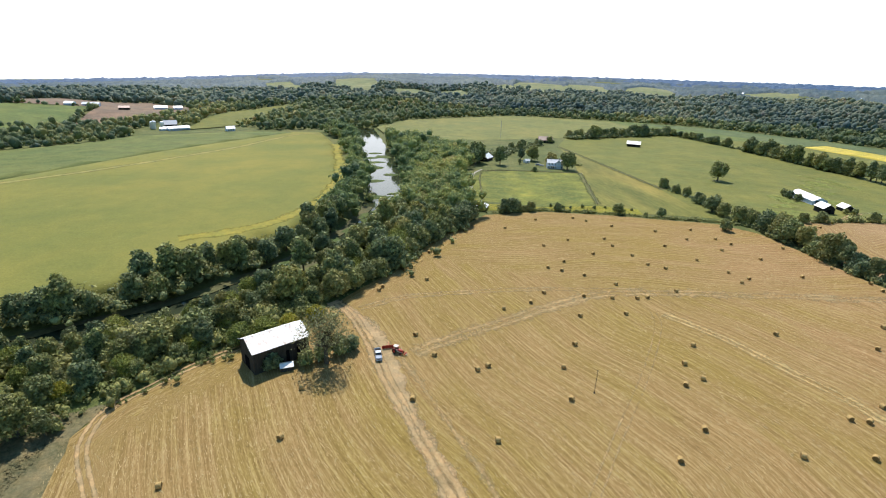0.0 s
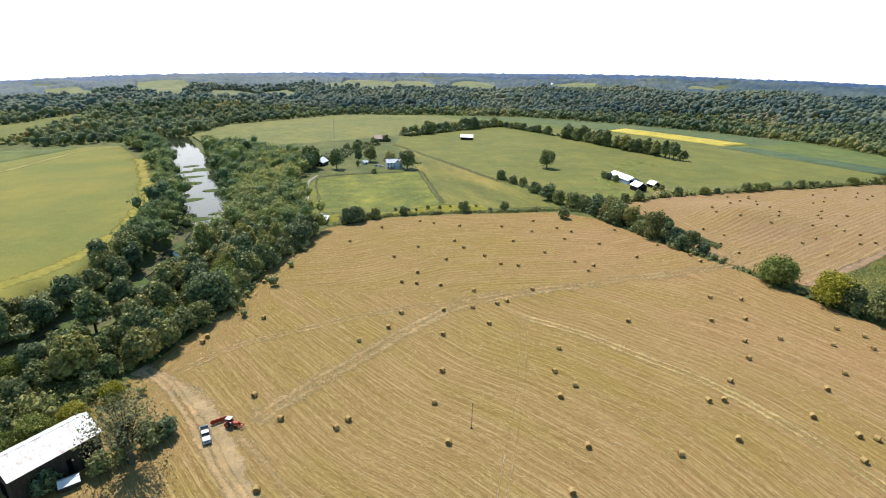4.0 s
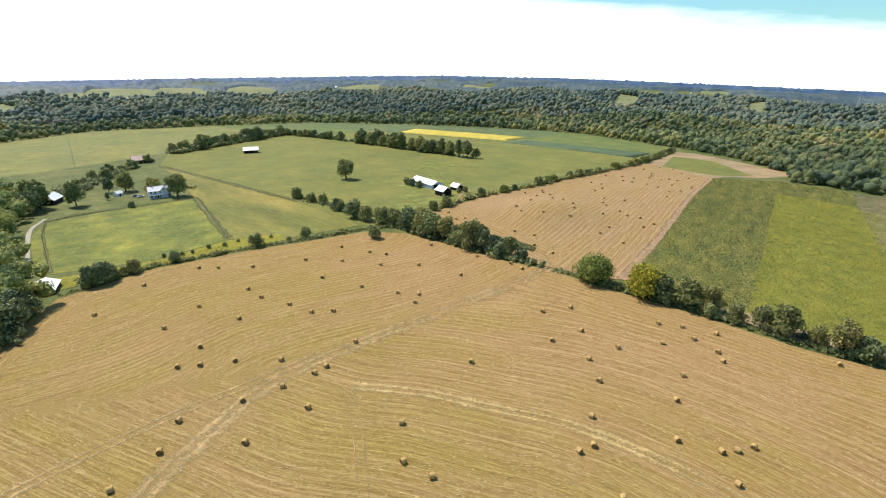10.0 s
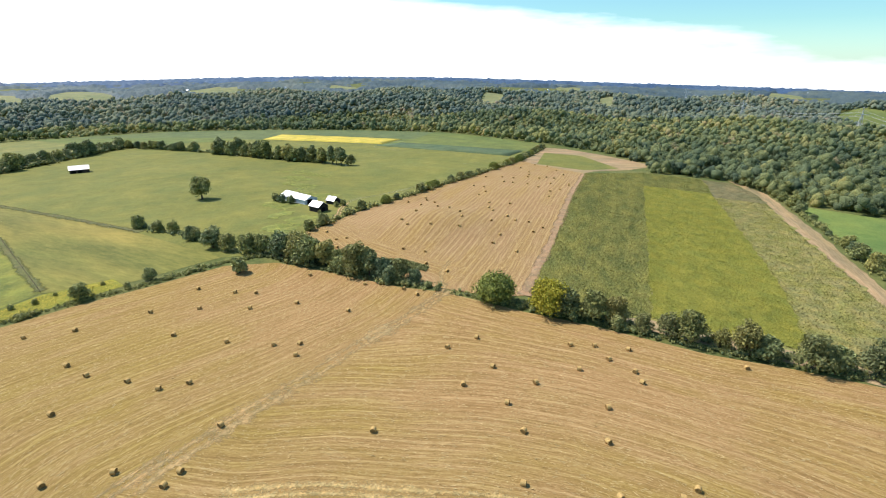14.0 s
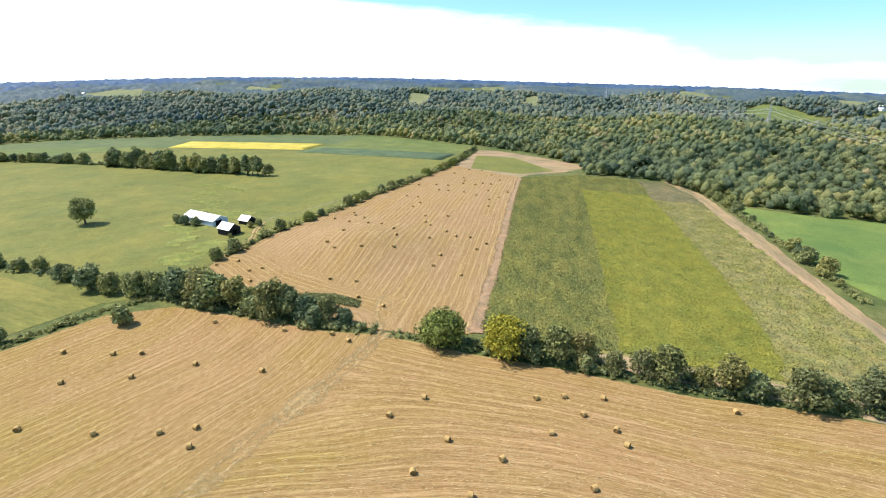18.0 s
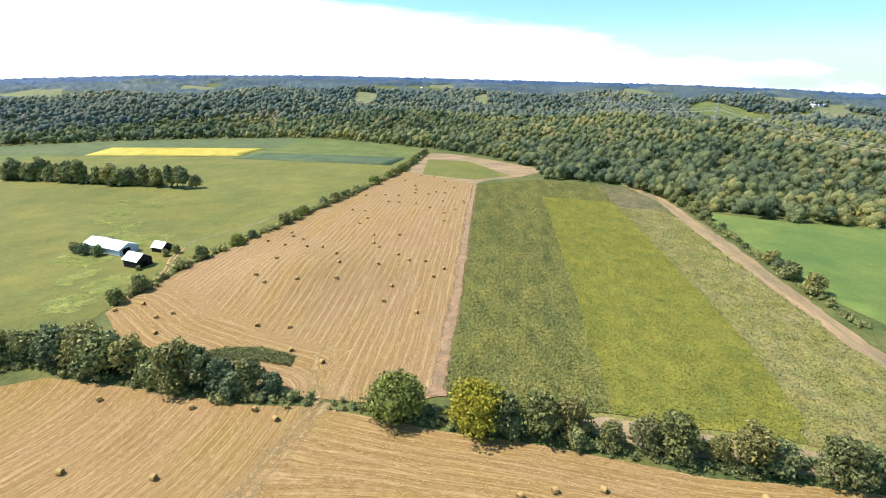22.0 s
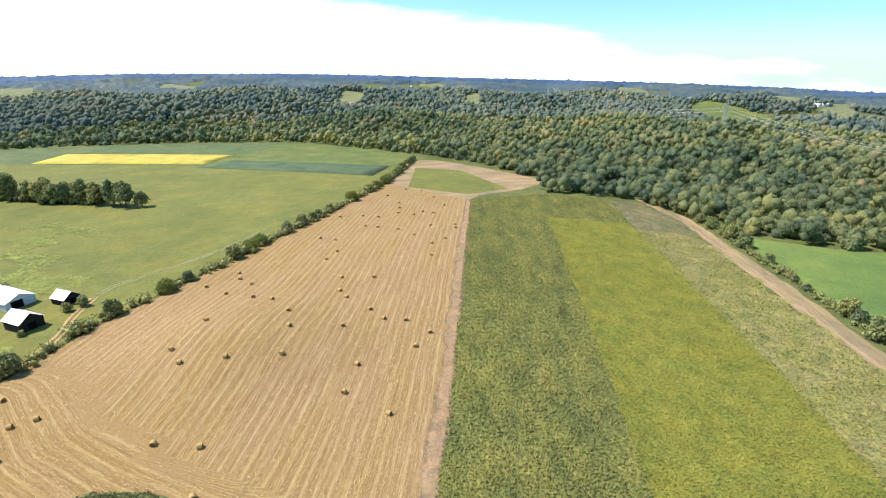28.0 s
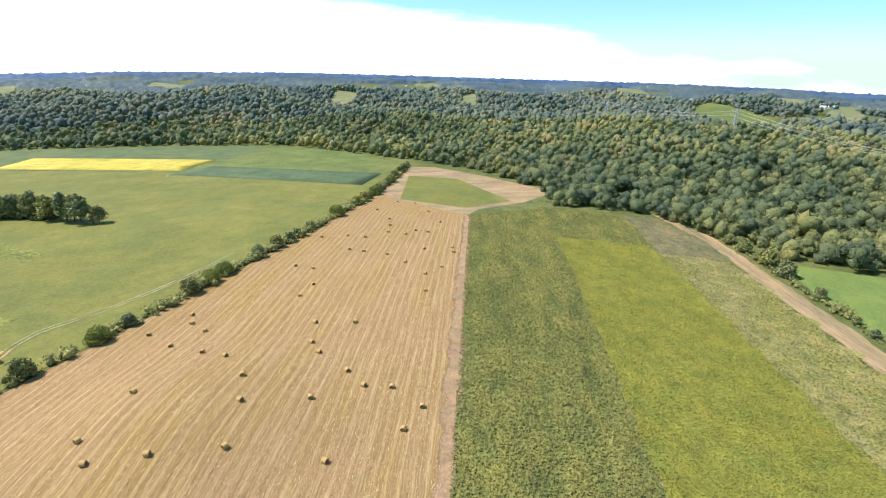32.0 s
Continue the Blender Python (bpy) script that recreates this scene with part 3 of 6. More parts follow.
sheet("grass_wedge", [(476, 276), (470, 228), (500, 207), (560, 264), (557, 305)], M_PASTURE, 0.16, "wedge of green grass within tan stubble", cell=12)
BEAN_DARK = [(196, 148), (197, 122), (203, 106), (247, 118), (265, 122.5), (327, 140), (428, 167), (434, 122), (462, 128), (492, 138), (491, 184), (452, 221), (249, 162)]
BEAN_LIGHT = [(203, 106), (206, 84), (209, 64), (222, 63), (268, 73), (333, 92), (392, 110), (434, 122), (428, 167), (327, 140), (265, 122.5), (247, 118)]
BEAN_DRY = [(209, 64), (210, 22), (250, 33), (280, 44), (338, 63), (403, 82), (425, 88), (422, 119), (392, 110), (333, 92), (268, 73), (222, 63)]
BEAN_BARE = [(425, 88), (454, 95), (493, 118), (492, 138), (462, 128), (434, 122), (422, 119)]
sheet("bean_field_dark", BEAN_DARK, M_SOY_DARK, 0.22, "dark green bean crop in faint rows", cell=6, rough=0.7)
sheet("bean_field_light", BEAN_LIGHT, M_SOY_LIGHT, 0.225, "bright yellow-green bean crop", cell=6, rough=1.3)
sheet("bean_field_dry", BEAN_DRY, M_SOY_DRY, 0.20, "sparse drying bean crop with straw-coloured patches", cell=6, rough=3.2)
sheet("bean_field_withered", BEAN_BARE, M_SOY_BARE, 0.19, "withered brownish end of the bean crop", cell=8, rough=2.0)
sheet("bean_field_base", [(198, 145), (204, 40), (210, 24), (250, 34), (492, 117), (490, 183), (452, 219), (249, 160)], M_SOY_DRY, 0.06, "thin weedy ground under the bean crop", cell=14)
sheet("hedge_margin", [(196, 118), (201, 108), (204, 84), (207, 63), (211, 22), (204, 20), (199, 60), (195, 86), (193, 105)], M_DIRT, 0.10, "bare brown strip between hedge and bean crop", cell=6, rough=0.8)
M_ROUGH = two_scale("dry_rough_grass", (0.12, 0.115, 0.05), (0.31, 0.26, 0.13), 0.9, (0.40, 0.31, 0.17), 0.12, share=0.7, bump=0.8, depth=0.3)
sheet("rough_corner", [(-79, 104), (-82.5, 97), (-81, 88), (-72, 66), (-62, 20), (-58, -60), (-130, -60), (-140, 60), (-130, 92), (-100, 99)], M_ROUGH, 0.12, "dry brownish rough grass beside the stubble", cell=8, rough=1.5)
M_TRACK = two_scale("packed_track", (0.34, 0.225, 0.125), (0.60, 0.43, 0.27), 0.8, (0.33, 0.27, 0.11), 0.06, bump=0.4, depth=0.08, stretch=(0.12, 1.3, 1), turn=0.3)
sheet("farm_track", [(210, 20), (205, 12), (262, 30), (281, 36), (316, 46), (360, 58), (408, 73), (460, 89), (500, 112), (503, 120), (498, 118), (454, 95),
                     (403, 82), (338, 63), (280, 44), (250, 33)], M_TRACK, 0.14, "pale dirt farm track beside the bean field", "track", cell=10, rough=0.8)
sheet("lush_field", [(290, 22), (310, 36), (338, 46), (380, 58), (434, 70), (430, 25), (442, -23), (450, -150), (300, -150)], M_RFIELD, 0.35,
      "lush dark green crop field", cell=10, thick=0.4)
sheet("paddock", [(19, 300), (21, 366), (30, 392), (66, 400), (106, 398), (92, 296), (60, 288)], M_PADDOCK, 0.10, "green fenced paddock with yellow weeds", cell=12)
sheet("weed_strip", [(24, 292), (60, 287), (92, 294), (114, 288), (113, 277), (60, 279), (24, 277)], M_WEED_GOLD, 0.16, "strip of yellow-flowering weeds along the hedge", cell=10)
sheet("meadow", [(106, 398), (118, 470), (122, 552), (139, 433), (150, 350), (152, 275), (114, 279), (92, 296)], M_MEADOW, 0.10, "mown meadow with a golden tinge", cell=12)
sheet("pasture", [(122, 552), (150, 640), (315, 745), (330, 740), (440, 690), (462, 655), (500, 494), (498, 480), (506, 338), (536, 322), (600, 328), (560, 313), (487, 298),
                  (430, 292), (370, 286), (288, 282), (240, 281), (197, 273), (165, 262), (152, 275), (150, 350), (139, 433)], M_PASTURE, 0.10,
      "wide bright green pasture", cell=14)
sheet("far_meadow", [(-58, 575), (62, 599), (150, 645), (160, 660), (315, 750), (300, 965), (132, 1003), (-58, 838), (-93, 712)], M_FAR_FIELD, 0.12, "pale green meadow by the river bend", cell=24)
sheet("river_flat", [(315, 750), (330, 742), (440, 692), (462, 657), (500, 496), (498, 480), (506, 340), (535, 326), (612, 330), (640, 350), (664, 435), (682, 524), (638, 650), (558, 788), (453, 915), (300, 965)],
      M_BOTTOM, 0.12, "green river-bottom field", cell=20)
sheet("flower_strip", [(463, 666), (520, 700), (566, 513), (508, 497)], M_FLOWER, 0.45, "strip of bright yellow flowering crop", cell=20, thick=0.3)
M_DULL = two_scale("dull_green_crop", (0.13, 0.175, 0.07), (0.19, 0.23, 0.095), 0.3, (0.18, 0.215, 0.09), 0.01, bump=0.3, depth=0.1)
sheet("dull_crop", [(462, 672), (524, 704), (570, 516), (578, 500), (676, 540), (634, 648), (554, 784), (450, 905), (330, 935), (420, 800)], M_DULL, 0.22, "dull bluish-green crop along the far woods", cell=20)
sheet("bluish_strip", [(490, 490), (536, 488), (556, 330), (508, 322)], M_BLUE_CROP, 0.35, "strip of bluish-green crop", cell=20, thick=0.3)
sheet("golden_crop", [(-115, 533), (-80, 392), (-71, 332), (-71, 262), (-75, 232), (-96, 204), (-108, 184), (-122, 164), (-164, 144), (-250, 110), (-420, 60), (-600, 100), (-420, 250), (-306, 345),
                      (-261, 467), (-183, 629), (-150, 630)], M_CROP_GOLD, 0.5, "broad field of ripening golden-green crop", cell=16, thick=0.5)
sheet("green_crop", [(-183, 629), (-261, 467), (-306, 345), (-420, 250), (-600, 100), (-880, 160), (-880, 250), (-472, 422), (-396, 487), (-364, 532), (-347, 580), (-300, 600), (-250, 630)], M_CROP_GREEN, 0.4,
      "broad field of green crop", cell=20, thick=0.4)
PLOUGHED = [(-449, 622), (-385, 760), (-400, 850), (-527, 940), (-660, 850), (-800, 760), (-581, 738), (-516, 784)]
FAR_GREEN = [(-640, 520), (-470, 565), (-451, 612), (-518, 778), (-583, 732), (-780, 660)]
HILL_MEADOW = [(-322, 640), (-345, 760), (-339, 850), (-306, 926), (-268, 971), (-255, 827), (-272, 690)]
sheet("ploughed_field", PLOUGHED, M_BROWN, 1.0, "bare brown ploughed field beyond the trees", cell=25)
sheet("far_green_field", FAR_GREEN, M_BOTTOM, 1.0, "pale green field beside the ploughed field", cell=25)
sheet("hill_meadow", HILL_MEADOW, M_PASTURE, 1.0, "green meadow on a low hill", cell=25)

sheet("pylon_meadow", [(1062, -45), (1003, -112), (1300, -104), (1430, -8), (1330, 42), (1200, 30)], M_BOTTOM, 1.0, "green meadow beneath the power lines", cell=40)
for k_, c_ in enumerate(CLEARINGS):
    sheet("hill_clearing", clearing(*c_), M_HILL_FIELD, 1.2, "pale open meadow among the hill woods", cell=60)

sheet("weed_patch", [(183, 214), (187, 219), (191, 215), (195, 205), (195, 193), (190, 191), (189, 201), (186, 210)], M_GRASS, 0.3, "tall grey-green weeds standing in the reddish stubble", "weeds", cell=3, thick=0.7, rough=1.1)

# ======================================================= river


def ribbon(line, wide, name, material, lift, label, category="river", shift=0.0, wobble=0.0, step=6.0):
    """A strip along a chain of points that follows the land."""
    pts, r = [], random.Random(5)
    c = [Vector((p[0], p[1])) for p in line]
    for k in range(len(c) - 1):
        p0, p1, p2, p3 = c[max(k - 1, 0)], c[k], c[k + 1], c[min(k + 2, len(c) - 1)]
        m = max(int((p2 - p1).length / step), 1)
        for j in range(m):
            t = j / m
            pts.append(0.5 * ((2 * p1) + (p2 - p0) * t + (2 * p0 - 5 * p1 + 4 * p2 - p3) * t * t + (3 * p1 - p0 - 3 * p2 + p3) * t ** 3))
    pts.append(c[-1])
    verts, faces = [], []
    for k, p in enumerate(pts):
        a, b = pts[max(k - 1, 0)], pts[min(k + 1, len(pts) - 1)]
        d = (b - a).normalized()
        w = wide(p.y) if callable(wide) else wide
        for side in (1, 0, -1):
            q = shift + side * w * (1 + r.uniform(-wobble, wobble))
            x, y = p.x - d.y * q, p.y + d.x * q
            verts.append((x, y, float(land(np.array([x]), np.array([y]))[0]) + lift))
        if k:
            i = 3 * k
            faces += [(i - 3, i - 2, i + 1, i), (i - 2, i - 1, i + 2, i + 1)]
    ob = mesh_object(name, verts, faces, material)
    a = ob.data.attributes.new("across", "FLOAT", "POINT")
    a.data.foreach_set("value", np.tile([1.0, 0.0, 1.0], len(pts)).astype(np.float32))
    return tagged(ob, label, category, kind="structure")


M_WATER, n_, l_, b_ = shader("river_water", 0.06, 0.4)
b_.inputs["Base Color"].default_value = (0.045, 0.055, 0.03, 1)
b_.inputs["Specular Tint"].default_value = (0.72, 0.86, 1.0, 1)
v_ = place_of(n_, l_)
relief(n_, l_, b_, grain(n_, l_, v_, 0.5, 3), 0.06, 0.05)
ribbon(RIVER, lambda y: 6.5 + 7.5 * float(smooth(225, 330, y)), "water", M_WATER, -2.7, "calm greenish river reflecting the sky")

for sh in (-1, 1):
    ribbon(RIVER[2:9], 3.2, "mud_bank", M_MUD, -2.45, "olive-brown mud bank of the low river", "river bank", sh * 7.6, 0.35)
# water plants in the shallows
def islet(x, y, long, wide, turn, lift=-2.62):
    r, pts = random.Random(int(x * 3 + y)), []
    for k in range(22):
        a = 6.28318 * k / 22
        q = 1 + 0.22 * r.uniform(-1, 1)
        u, v = math.cos(a) * long * q, math.sin(a) * wide * q
        pts.append((x + u * math.cos(turn) - v * math.sin(turn), y + u * math.sin(turn) + v * math.cos(turn)))
    z = float(land(np.array([x]), np.array([y]))[0]) + lift
    n = len(pts)
    verts = [(px, py, z) for px, py in pts] + [(x + (px - x) * 0.86, y + (py - y) * 0.86, z + 0.25) for px, py in pts] + [(x, y, z + 0.3)]
    faces = [(k, (k + 1) % n, n + (k + 1) % n, n + k) for k in range(n)] + [(n + k, n + (k + 1) % n, 2 * n) for k in range(n)]
    return tagged(mesh_object("river_islet", verts, faces, M_LILY), "low green mat of water plants in the river", "islet", "river islets")


for x_, y_, a_, b_w, t_ in [(-42, 314, 8, 4.5, 0.1), (-33, 324, 4, 1.6, 0.3), (-50, 362, 7, 5, 0.2), (-40, 386, 6, 4.5, 0.1), (-58, 414, 9, 6, 0.1), (-60, 440, 9, 3.5, 0.2),
                            (-66, 463, 8, 4, 0.3), (-55, 470, 6, 9, 0.9), (-36, 281, 5, 3, 0.3), (-46, 246, 7, 5, 1.1), (-66, 490, 6, 4, 0.4), (-58, 214, 5, 8, -0.4), (-72, 186, 8, 3, 0.9), (-52, 228, 6, 3, 1.2), (-40, 262, 4, 6, 0.2), (-66, 200, 4, 3, 0.5), (-44, 272, 6, 2.5, 1.4)]:
    islet(x_, y_, a_, b_w, t_)

# worn tracks on the stubble
for sh in (-0.9, 0.9):
    ribbon([(-36, 159), (-29, 149), (-21, 132), (-15, 117), (-9, 104), (-2, 89), (4, 77), (12, 58), (25, 20)], 1.3, "dirt_rut", M_RUT, 0.17, "pale wheel rut in the hay stubble", "track", sh, 0.3, 3.0)
    ribbon([(-58, 131), (-68, 121), (-75, 111), (-80.5, 102), (-78.5, 90), (-68, 76), (-56, 60)], 0.7, "dirt_rut", M_RUT, 0.17, "pale wheel rut along the field's edge", "track", sh, 0.3, 3.0)
    ribbon([(256, 302), (243, 294), (232, 285), (221, 279.5), (210, 276.5), (199, 272)], 0.9, "dirt_rut", M_RUT, 0.2, "pale farm lane by the hedge", "track", sh, 0.3, 3.0)
    ribbon([(256, 302), (266, 305), (276, 302.5), (290, 299), (318, 297), (352, 300)], 1.1, "dirt_rut", M_GRASS_RUT, 0.2, "faint wheel rut across the pasture", "track", sh, 0.3, 4.0)
    ribbon([(180, 174), (160, 172), (140, 172.5), (115, 172), (90, 172), (74, 171.5), (56, 168.5), (38, 159), (20, 147), (4, 137), (-8, 128)], 3.6, "worn_strip", M_FAINT, 0.16 + 0.004 * sh, "worn pale strip from the gate across the stubble", "track", sh * 1.6, 0.6, 3.0)
    ribbon([(76, 174), (56, 173), (36, 172.5), (10, 169), (-13, 164), (-28, 155)], 1.6, "worn_strip", M_FAINT, 0.165 + 0.004 * sh, "faint worn strip curving to the dirt track", "track", sh * 1.2, 0.5, 3.0)
    ribbon([(75, 155), (87, 141), (96, 126), (104, 113), (109.5, 99), (112.5, 84), (114, 68), (112, 40)], 1.9, "straw_swath", M_SWATH, 0.18 + 0.004 * sh, "loose pale straw swath left on the stubble", "track", sh * 1.2, 0.4, 2.5)
ribbon([(560, 512), (535, 500), (505, 496), (487, 489), (478, 478), (474, 462), (470, 430)], 1.6, "dirt_rut", M_GRASS_RUT, 0.25, "pale path between the flower crop and the pasture", "track", 0.0, 0.3, 4.0)
ribbon([(432, 330), (452, 322), (462, 313), (462, 306), (455, 301)], 1.2, "dirt_rut", M_GRASS_RUT, 0.25, "pale curved path by the hedge", "track", 0.0, 0.3, 3.0)
ribbon([(440, 694), (456, 672), (463, 650), (480, 590), (500, 503)], 1.8, "weedy_strip", M_GRASS_RUT, 0.3, "pale weedy strip below the flower crop", "weeds", 0.0, 0.5, 4.0)
M_RIM = feathered(two_scale("yellow_crop_margin", (0.32, 0.28, 0.045), (0.49, 0.41, 0.08), 0.6, (0.40, 0.35, 0.07), 0.05, bump=0.5, depth=0.2), -0.1, 0.4)
M_BAND = feathered(two_scale("tan_crop_margin", (0.36, 0.31, 0.09), (0.48, 0.41, 0.15), 0.5, (0.34, 0.32, 0.09), 0.05, bump=0.5, depth=0.2), -0.1, 0.3)
ribbon([(-112, 527), (-97, 468), (-79, 386), (-73, 334), (-73.5, 292), (-80, 264), (-88, 247), (-100, 235), (-122, 222)], 5.0, "crop_margin", M_RIM, 0.56, "ripe yellow margin of the golden crop", "crop", 0, 0.3, 5.0)
ribbon([(-150, 622), (-176, 600), (-190, 545), (-206, 487), (-262, 380), (-330, 300)], 4.5, "crop_margin", M_BAND, 0.6, "tan unsown band between two crops", "crop", 0, 0.2, 6.0)
M_WEEDY = feathered(two_scale("fence_line_weeds", (0.12, 0.135, 0.048), (0.25, 0.255, 0.09), 0.8, (0.22, 0.18, 0.09), 0.1, bump=1.0, depth=0.4), -0.05, 0.8)
ribbon([(93, 298), (100, 350), (107, 398)], 2.4, "weedy_strip", M_WEEDY, 0.3, "rank brownish weeds along the paddock fence", "weeds", 0, 0.3, 3.0)
ribbon([(152, 345), (146, 385), (139, 433), (128, 510), (122, 552)], 2.6, "weedy_strip", M_WEEDY, 0.3, "rank brownish weeds along the pasture fence", "weeds", 0, 0.3, 3.0)
ribbon([(30, 396), (44, 399), (68, 399), (106, 397)], 1.6, "weedy_strip", M_WEEDY, 0.3, "rank weeds along the yard fence", "weeds", 0, 0.3, 3.0)
ribbon([(24, 300), (26, 362), (29, 391)], 0.9, "weedy_strip", M_WEEDY, 0.3, "rank weeds along the drive", "weeds", 0, 0.3, 3.0)
for sh in (-1.0, 1.0):
    ribbon([(200, 132.5), (225, 139.7), (266, 151), (299, 160), (360, 176.5), (445, 200)], 0.5, "bean_rut", M_BEAN_RUT, 0.32, "pale wheel rut through the bean rows", "track", sh, 0.3, 3.0)
    ribbon([(72, 156), (69.8, 146), (58, 123), (49, 108), (40, 93.6), (26, 70)], 0.45, "faint_rut", M_FAINT, 0.165, "faint wheel rut in the hay stubble", "track", sh, 0.4, 2.5)
ribbon([(-37, 160), (-31, 153), (-25, 144), (-19, 130), (-14, 115), (-6, 98), (3, 78), (14, 52)], 5.0, "dirt_patch", M_FAINT, 0.14, "flattened pale ground along the tracks", "track", 0.0, 0.3, 3.0)
ribbon([(-38, 160), (-32, 154), (-26, 147), (-20, 138), (-15.5, 127), (-12, 114), (-6, 98), (3, 78)], 2.6, "dirt_patch", M_BARE, 0.15, "bare pale dirt between the wheel ruts", "track", 0.0, 0.3, 2.0)
ribbon([(-26, 150), (-15, 132), (-3, 109), (6, 90), (11, 79), (22, 50)], 2.2, "dirt_rut", M_FAINT, 0.15, "faint wheel rut in the hay stubble", "track", 0, 0.5, 3.0)
ribbon([(172, 174), (180, 175), (186, 180), (195, 186), (206, 190)], 2.6, "dirt_patch", M_FAINT, 0.27, "bare dirt gateway between the hay fields", "track", 0, 0.3, 2.0)
ribbon([(193, 148), (249, 163), (340, 189), (450, 220.5)], 2.3, "dirt_patch", M_HEADLAND, 0.29, "bare reddish headland beside the bean field", "track", 0.4, 0.3, 4.0)
ribbon([(17, 300), (17.5, 315), (19, 346), (22, 380), (26, 392), (30, 402)], 0.95, "gravel_drive", M_GRAVEL, 0.22, "pale gravel drive beside the river woods", "drive", 0, 0.15)

# ======================================================= trees


def ico(level):
    bm = bmesh.new()
    bmesh.ops.create_icosphere(bm, subdivisions=level, radius=1)
    v = np.array([x.co[:] for x in bm.verts])
    f = np.array([[q.index for q in x.verts] for x in bm.faces])
    bm.free()
    return v, f


ICO1 = ico(1)


def hue_of(me, values):
    """Each tree's own place between dark, green, yellowish and brownish."""
    me.attributes.new("tree_hue", "FLOAT", "POINT").data.foreach_set("value", np.asarray(values, np.float32))


def join_blobs(name, centres, sizes, base, material, seed, rough=0.22, squash=0.8, hue=None):
    """Many uneven leaf masses in one mesh."""
    r = np.random.RandomState(seed)
    bv, bf = base
    n = len(centres)
    v = np.repeat(bv[None], n, 0) * (1 + rough * r.randn(n, len(bv), 1))
    a = r.rand(n) * 6.283
    c, s = np.cos(a)[:, None], np.sin(a)[:, None]
    x, y = v[..., 0] * c - v[..., 1] * s, v[..., 0] * s + v[..., 1] * c
    v = np.stack([x, y, v[..., 2] * squash], -1) * np.asarray(sizes)[:, None, None] + np.asarray(centres)[:, None]
    f = (bf[None] + (np.arange(n) * len(bv))[:, None, None]).reshape(-1, 3)
    me = bpy.data.meshes.new(name)
    me.vertices.add(n * len(bv))
    me.vertices.foreach_set("co", v.astype(np.float32).ravel())
    me.loops.add(f.size)
    me.loops.foreach_set("vertex_index", f.astype(np.int32).ravel())
    me.polygons.add(len(f))
    me.polygons.foreach_set("loop_start", np.arange(0, f.size, 3, dtype=np.int32))
    me.update(calc_edges=True)
    if hue is not None:
        hue_of(me, np.repeat(hue, len(bv)))
    me.materials.append(material)
    return me


def leaf_mass(r, lobes, count, size, core=0.6):
    """Leaf sprays on the skin of several lobes, with a lumpy core behind them."""
    verts, faces = [], []
    w = np.array([b[3] ** 2 for b in lobes])
    for k in r.choice(len(lobes), count, p=w / w.sum()):
        cx, cy, cz, rad, flat = lobes[k]
        d = r.randn(3)
        d /= np.linalg.norm(d)
        if d[2] < -0.3 and r.rand() < 0.6:
            d[2] = -d[2]
        rr = rad * (0.62 + 0.55 * r.rand() ** 0.8)
        c = np.array([cx, cy, cz]) + d * [rr, rr, rr * flat]
        nrm = d + r.randn(3) * 0.75
        nrm /= np.linalg.norm(nrm)
        u = np.cross(nrm, r.randn(3))
        u /= np.linalg.norm(u)
        t = np.cross(nrm, u)
        s = size * (0.6 + 0.8 * r.rand())
        i = len(verts)
        verts += [c + u * s, c - u * s * 0.55 + t * s * 0.85, c - u * s * 0.6 - t * s * 0.8]
        faces += [(i, i + 1, i + 2)]
    bv, bf = ICO1
    for cx, cy, cz, rad, flat in lobes:
        i = len(verts)
        for p in bv:
            q = p * rad * core * (1 + 0.2 * r.randn())
            verts.append(np.array([cx, cy, cz]) + q * [1, 1, flat])
        faces += [tuple(int(a) + i for a in t) for t in bf]
    return verts, faces


def stick(verts, faces, a, b, ra, rb, sides=6):
    """A tapered limb from a to b."""
    a, b = np.array(a, float), np.array(b, float)
    d = (b - a) / np.linalg.norm(b - a)
    u = np.cross(d, (0.3, 0.9, 0.1))
    u /= np.linalg.norm(u)
    t = np.cross(d, u)
    i = len(verts)
    for p, rad in ((a, ra), (b, rb)):
        for k in range(sides):
            g = 6.28318 * k / sides
            verts.append(p + (u * math.cos(g) + t * math.sin(g)) * rad)
    for k in range(sides):
        q = (k + 1) % sides
        faces.append((i + k, i + q, i + sides + q, i + sides + k))


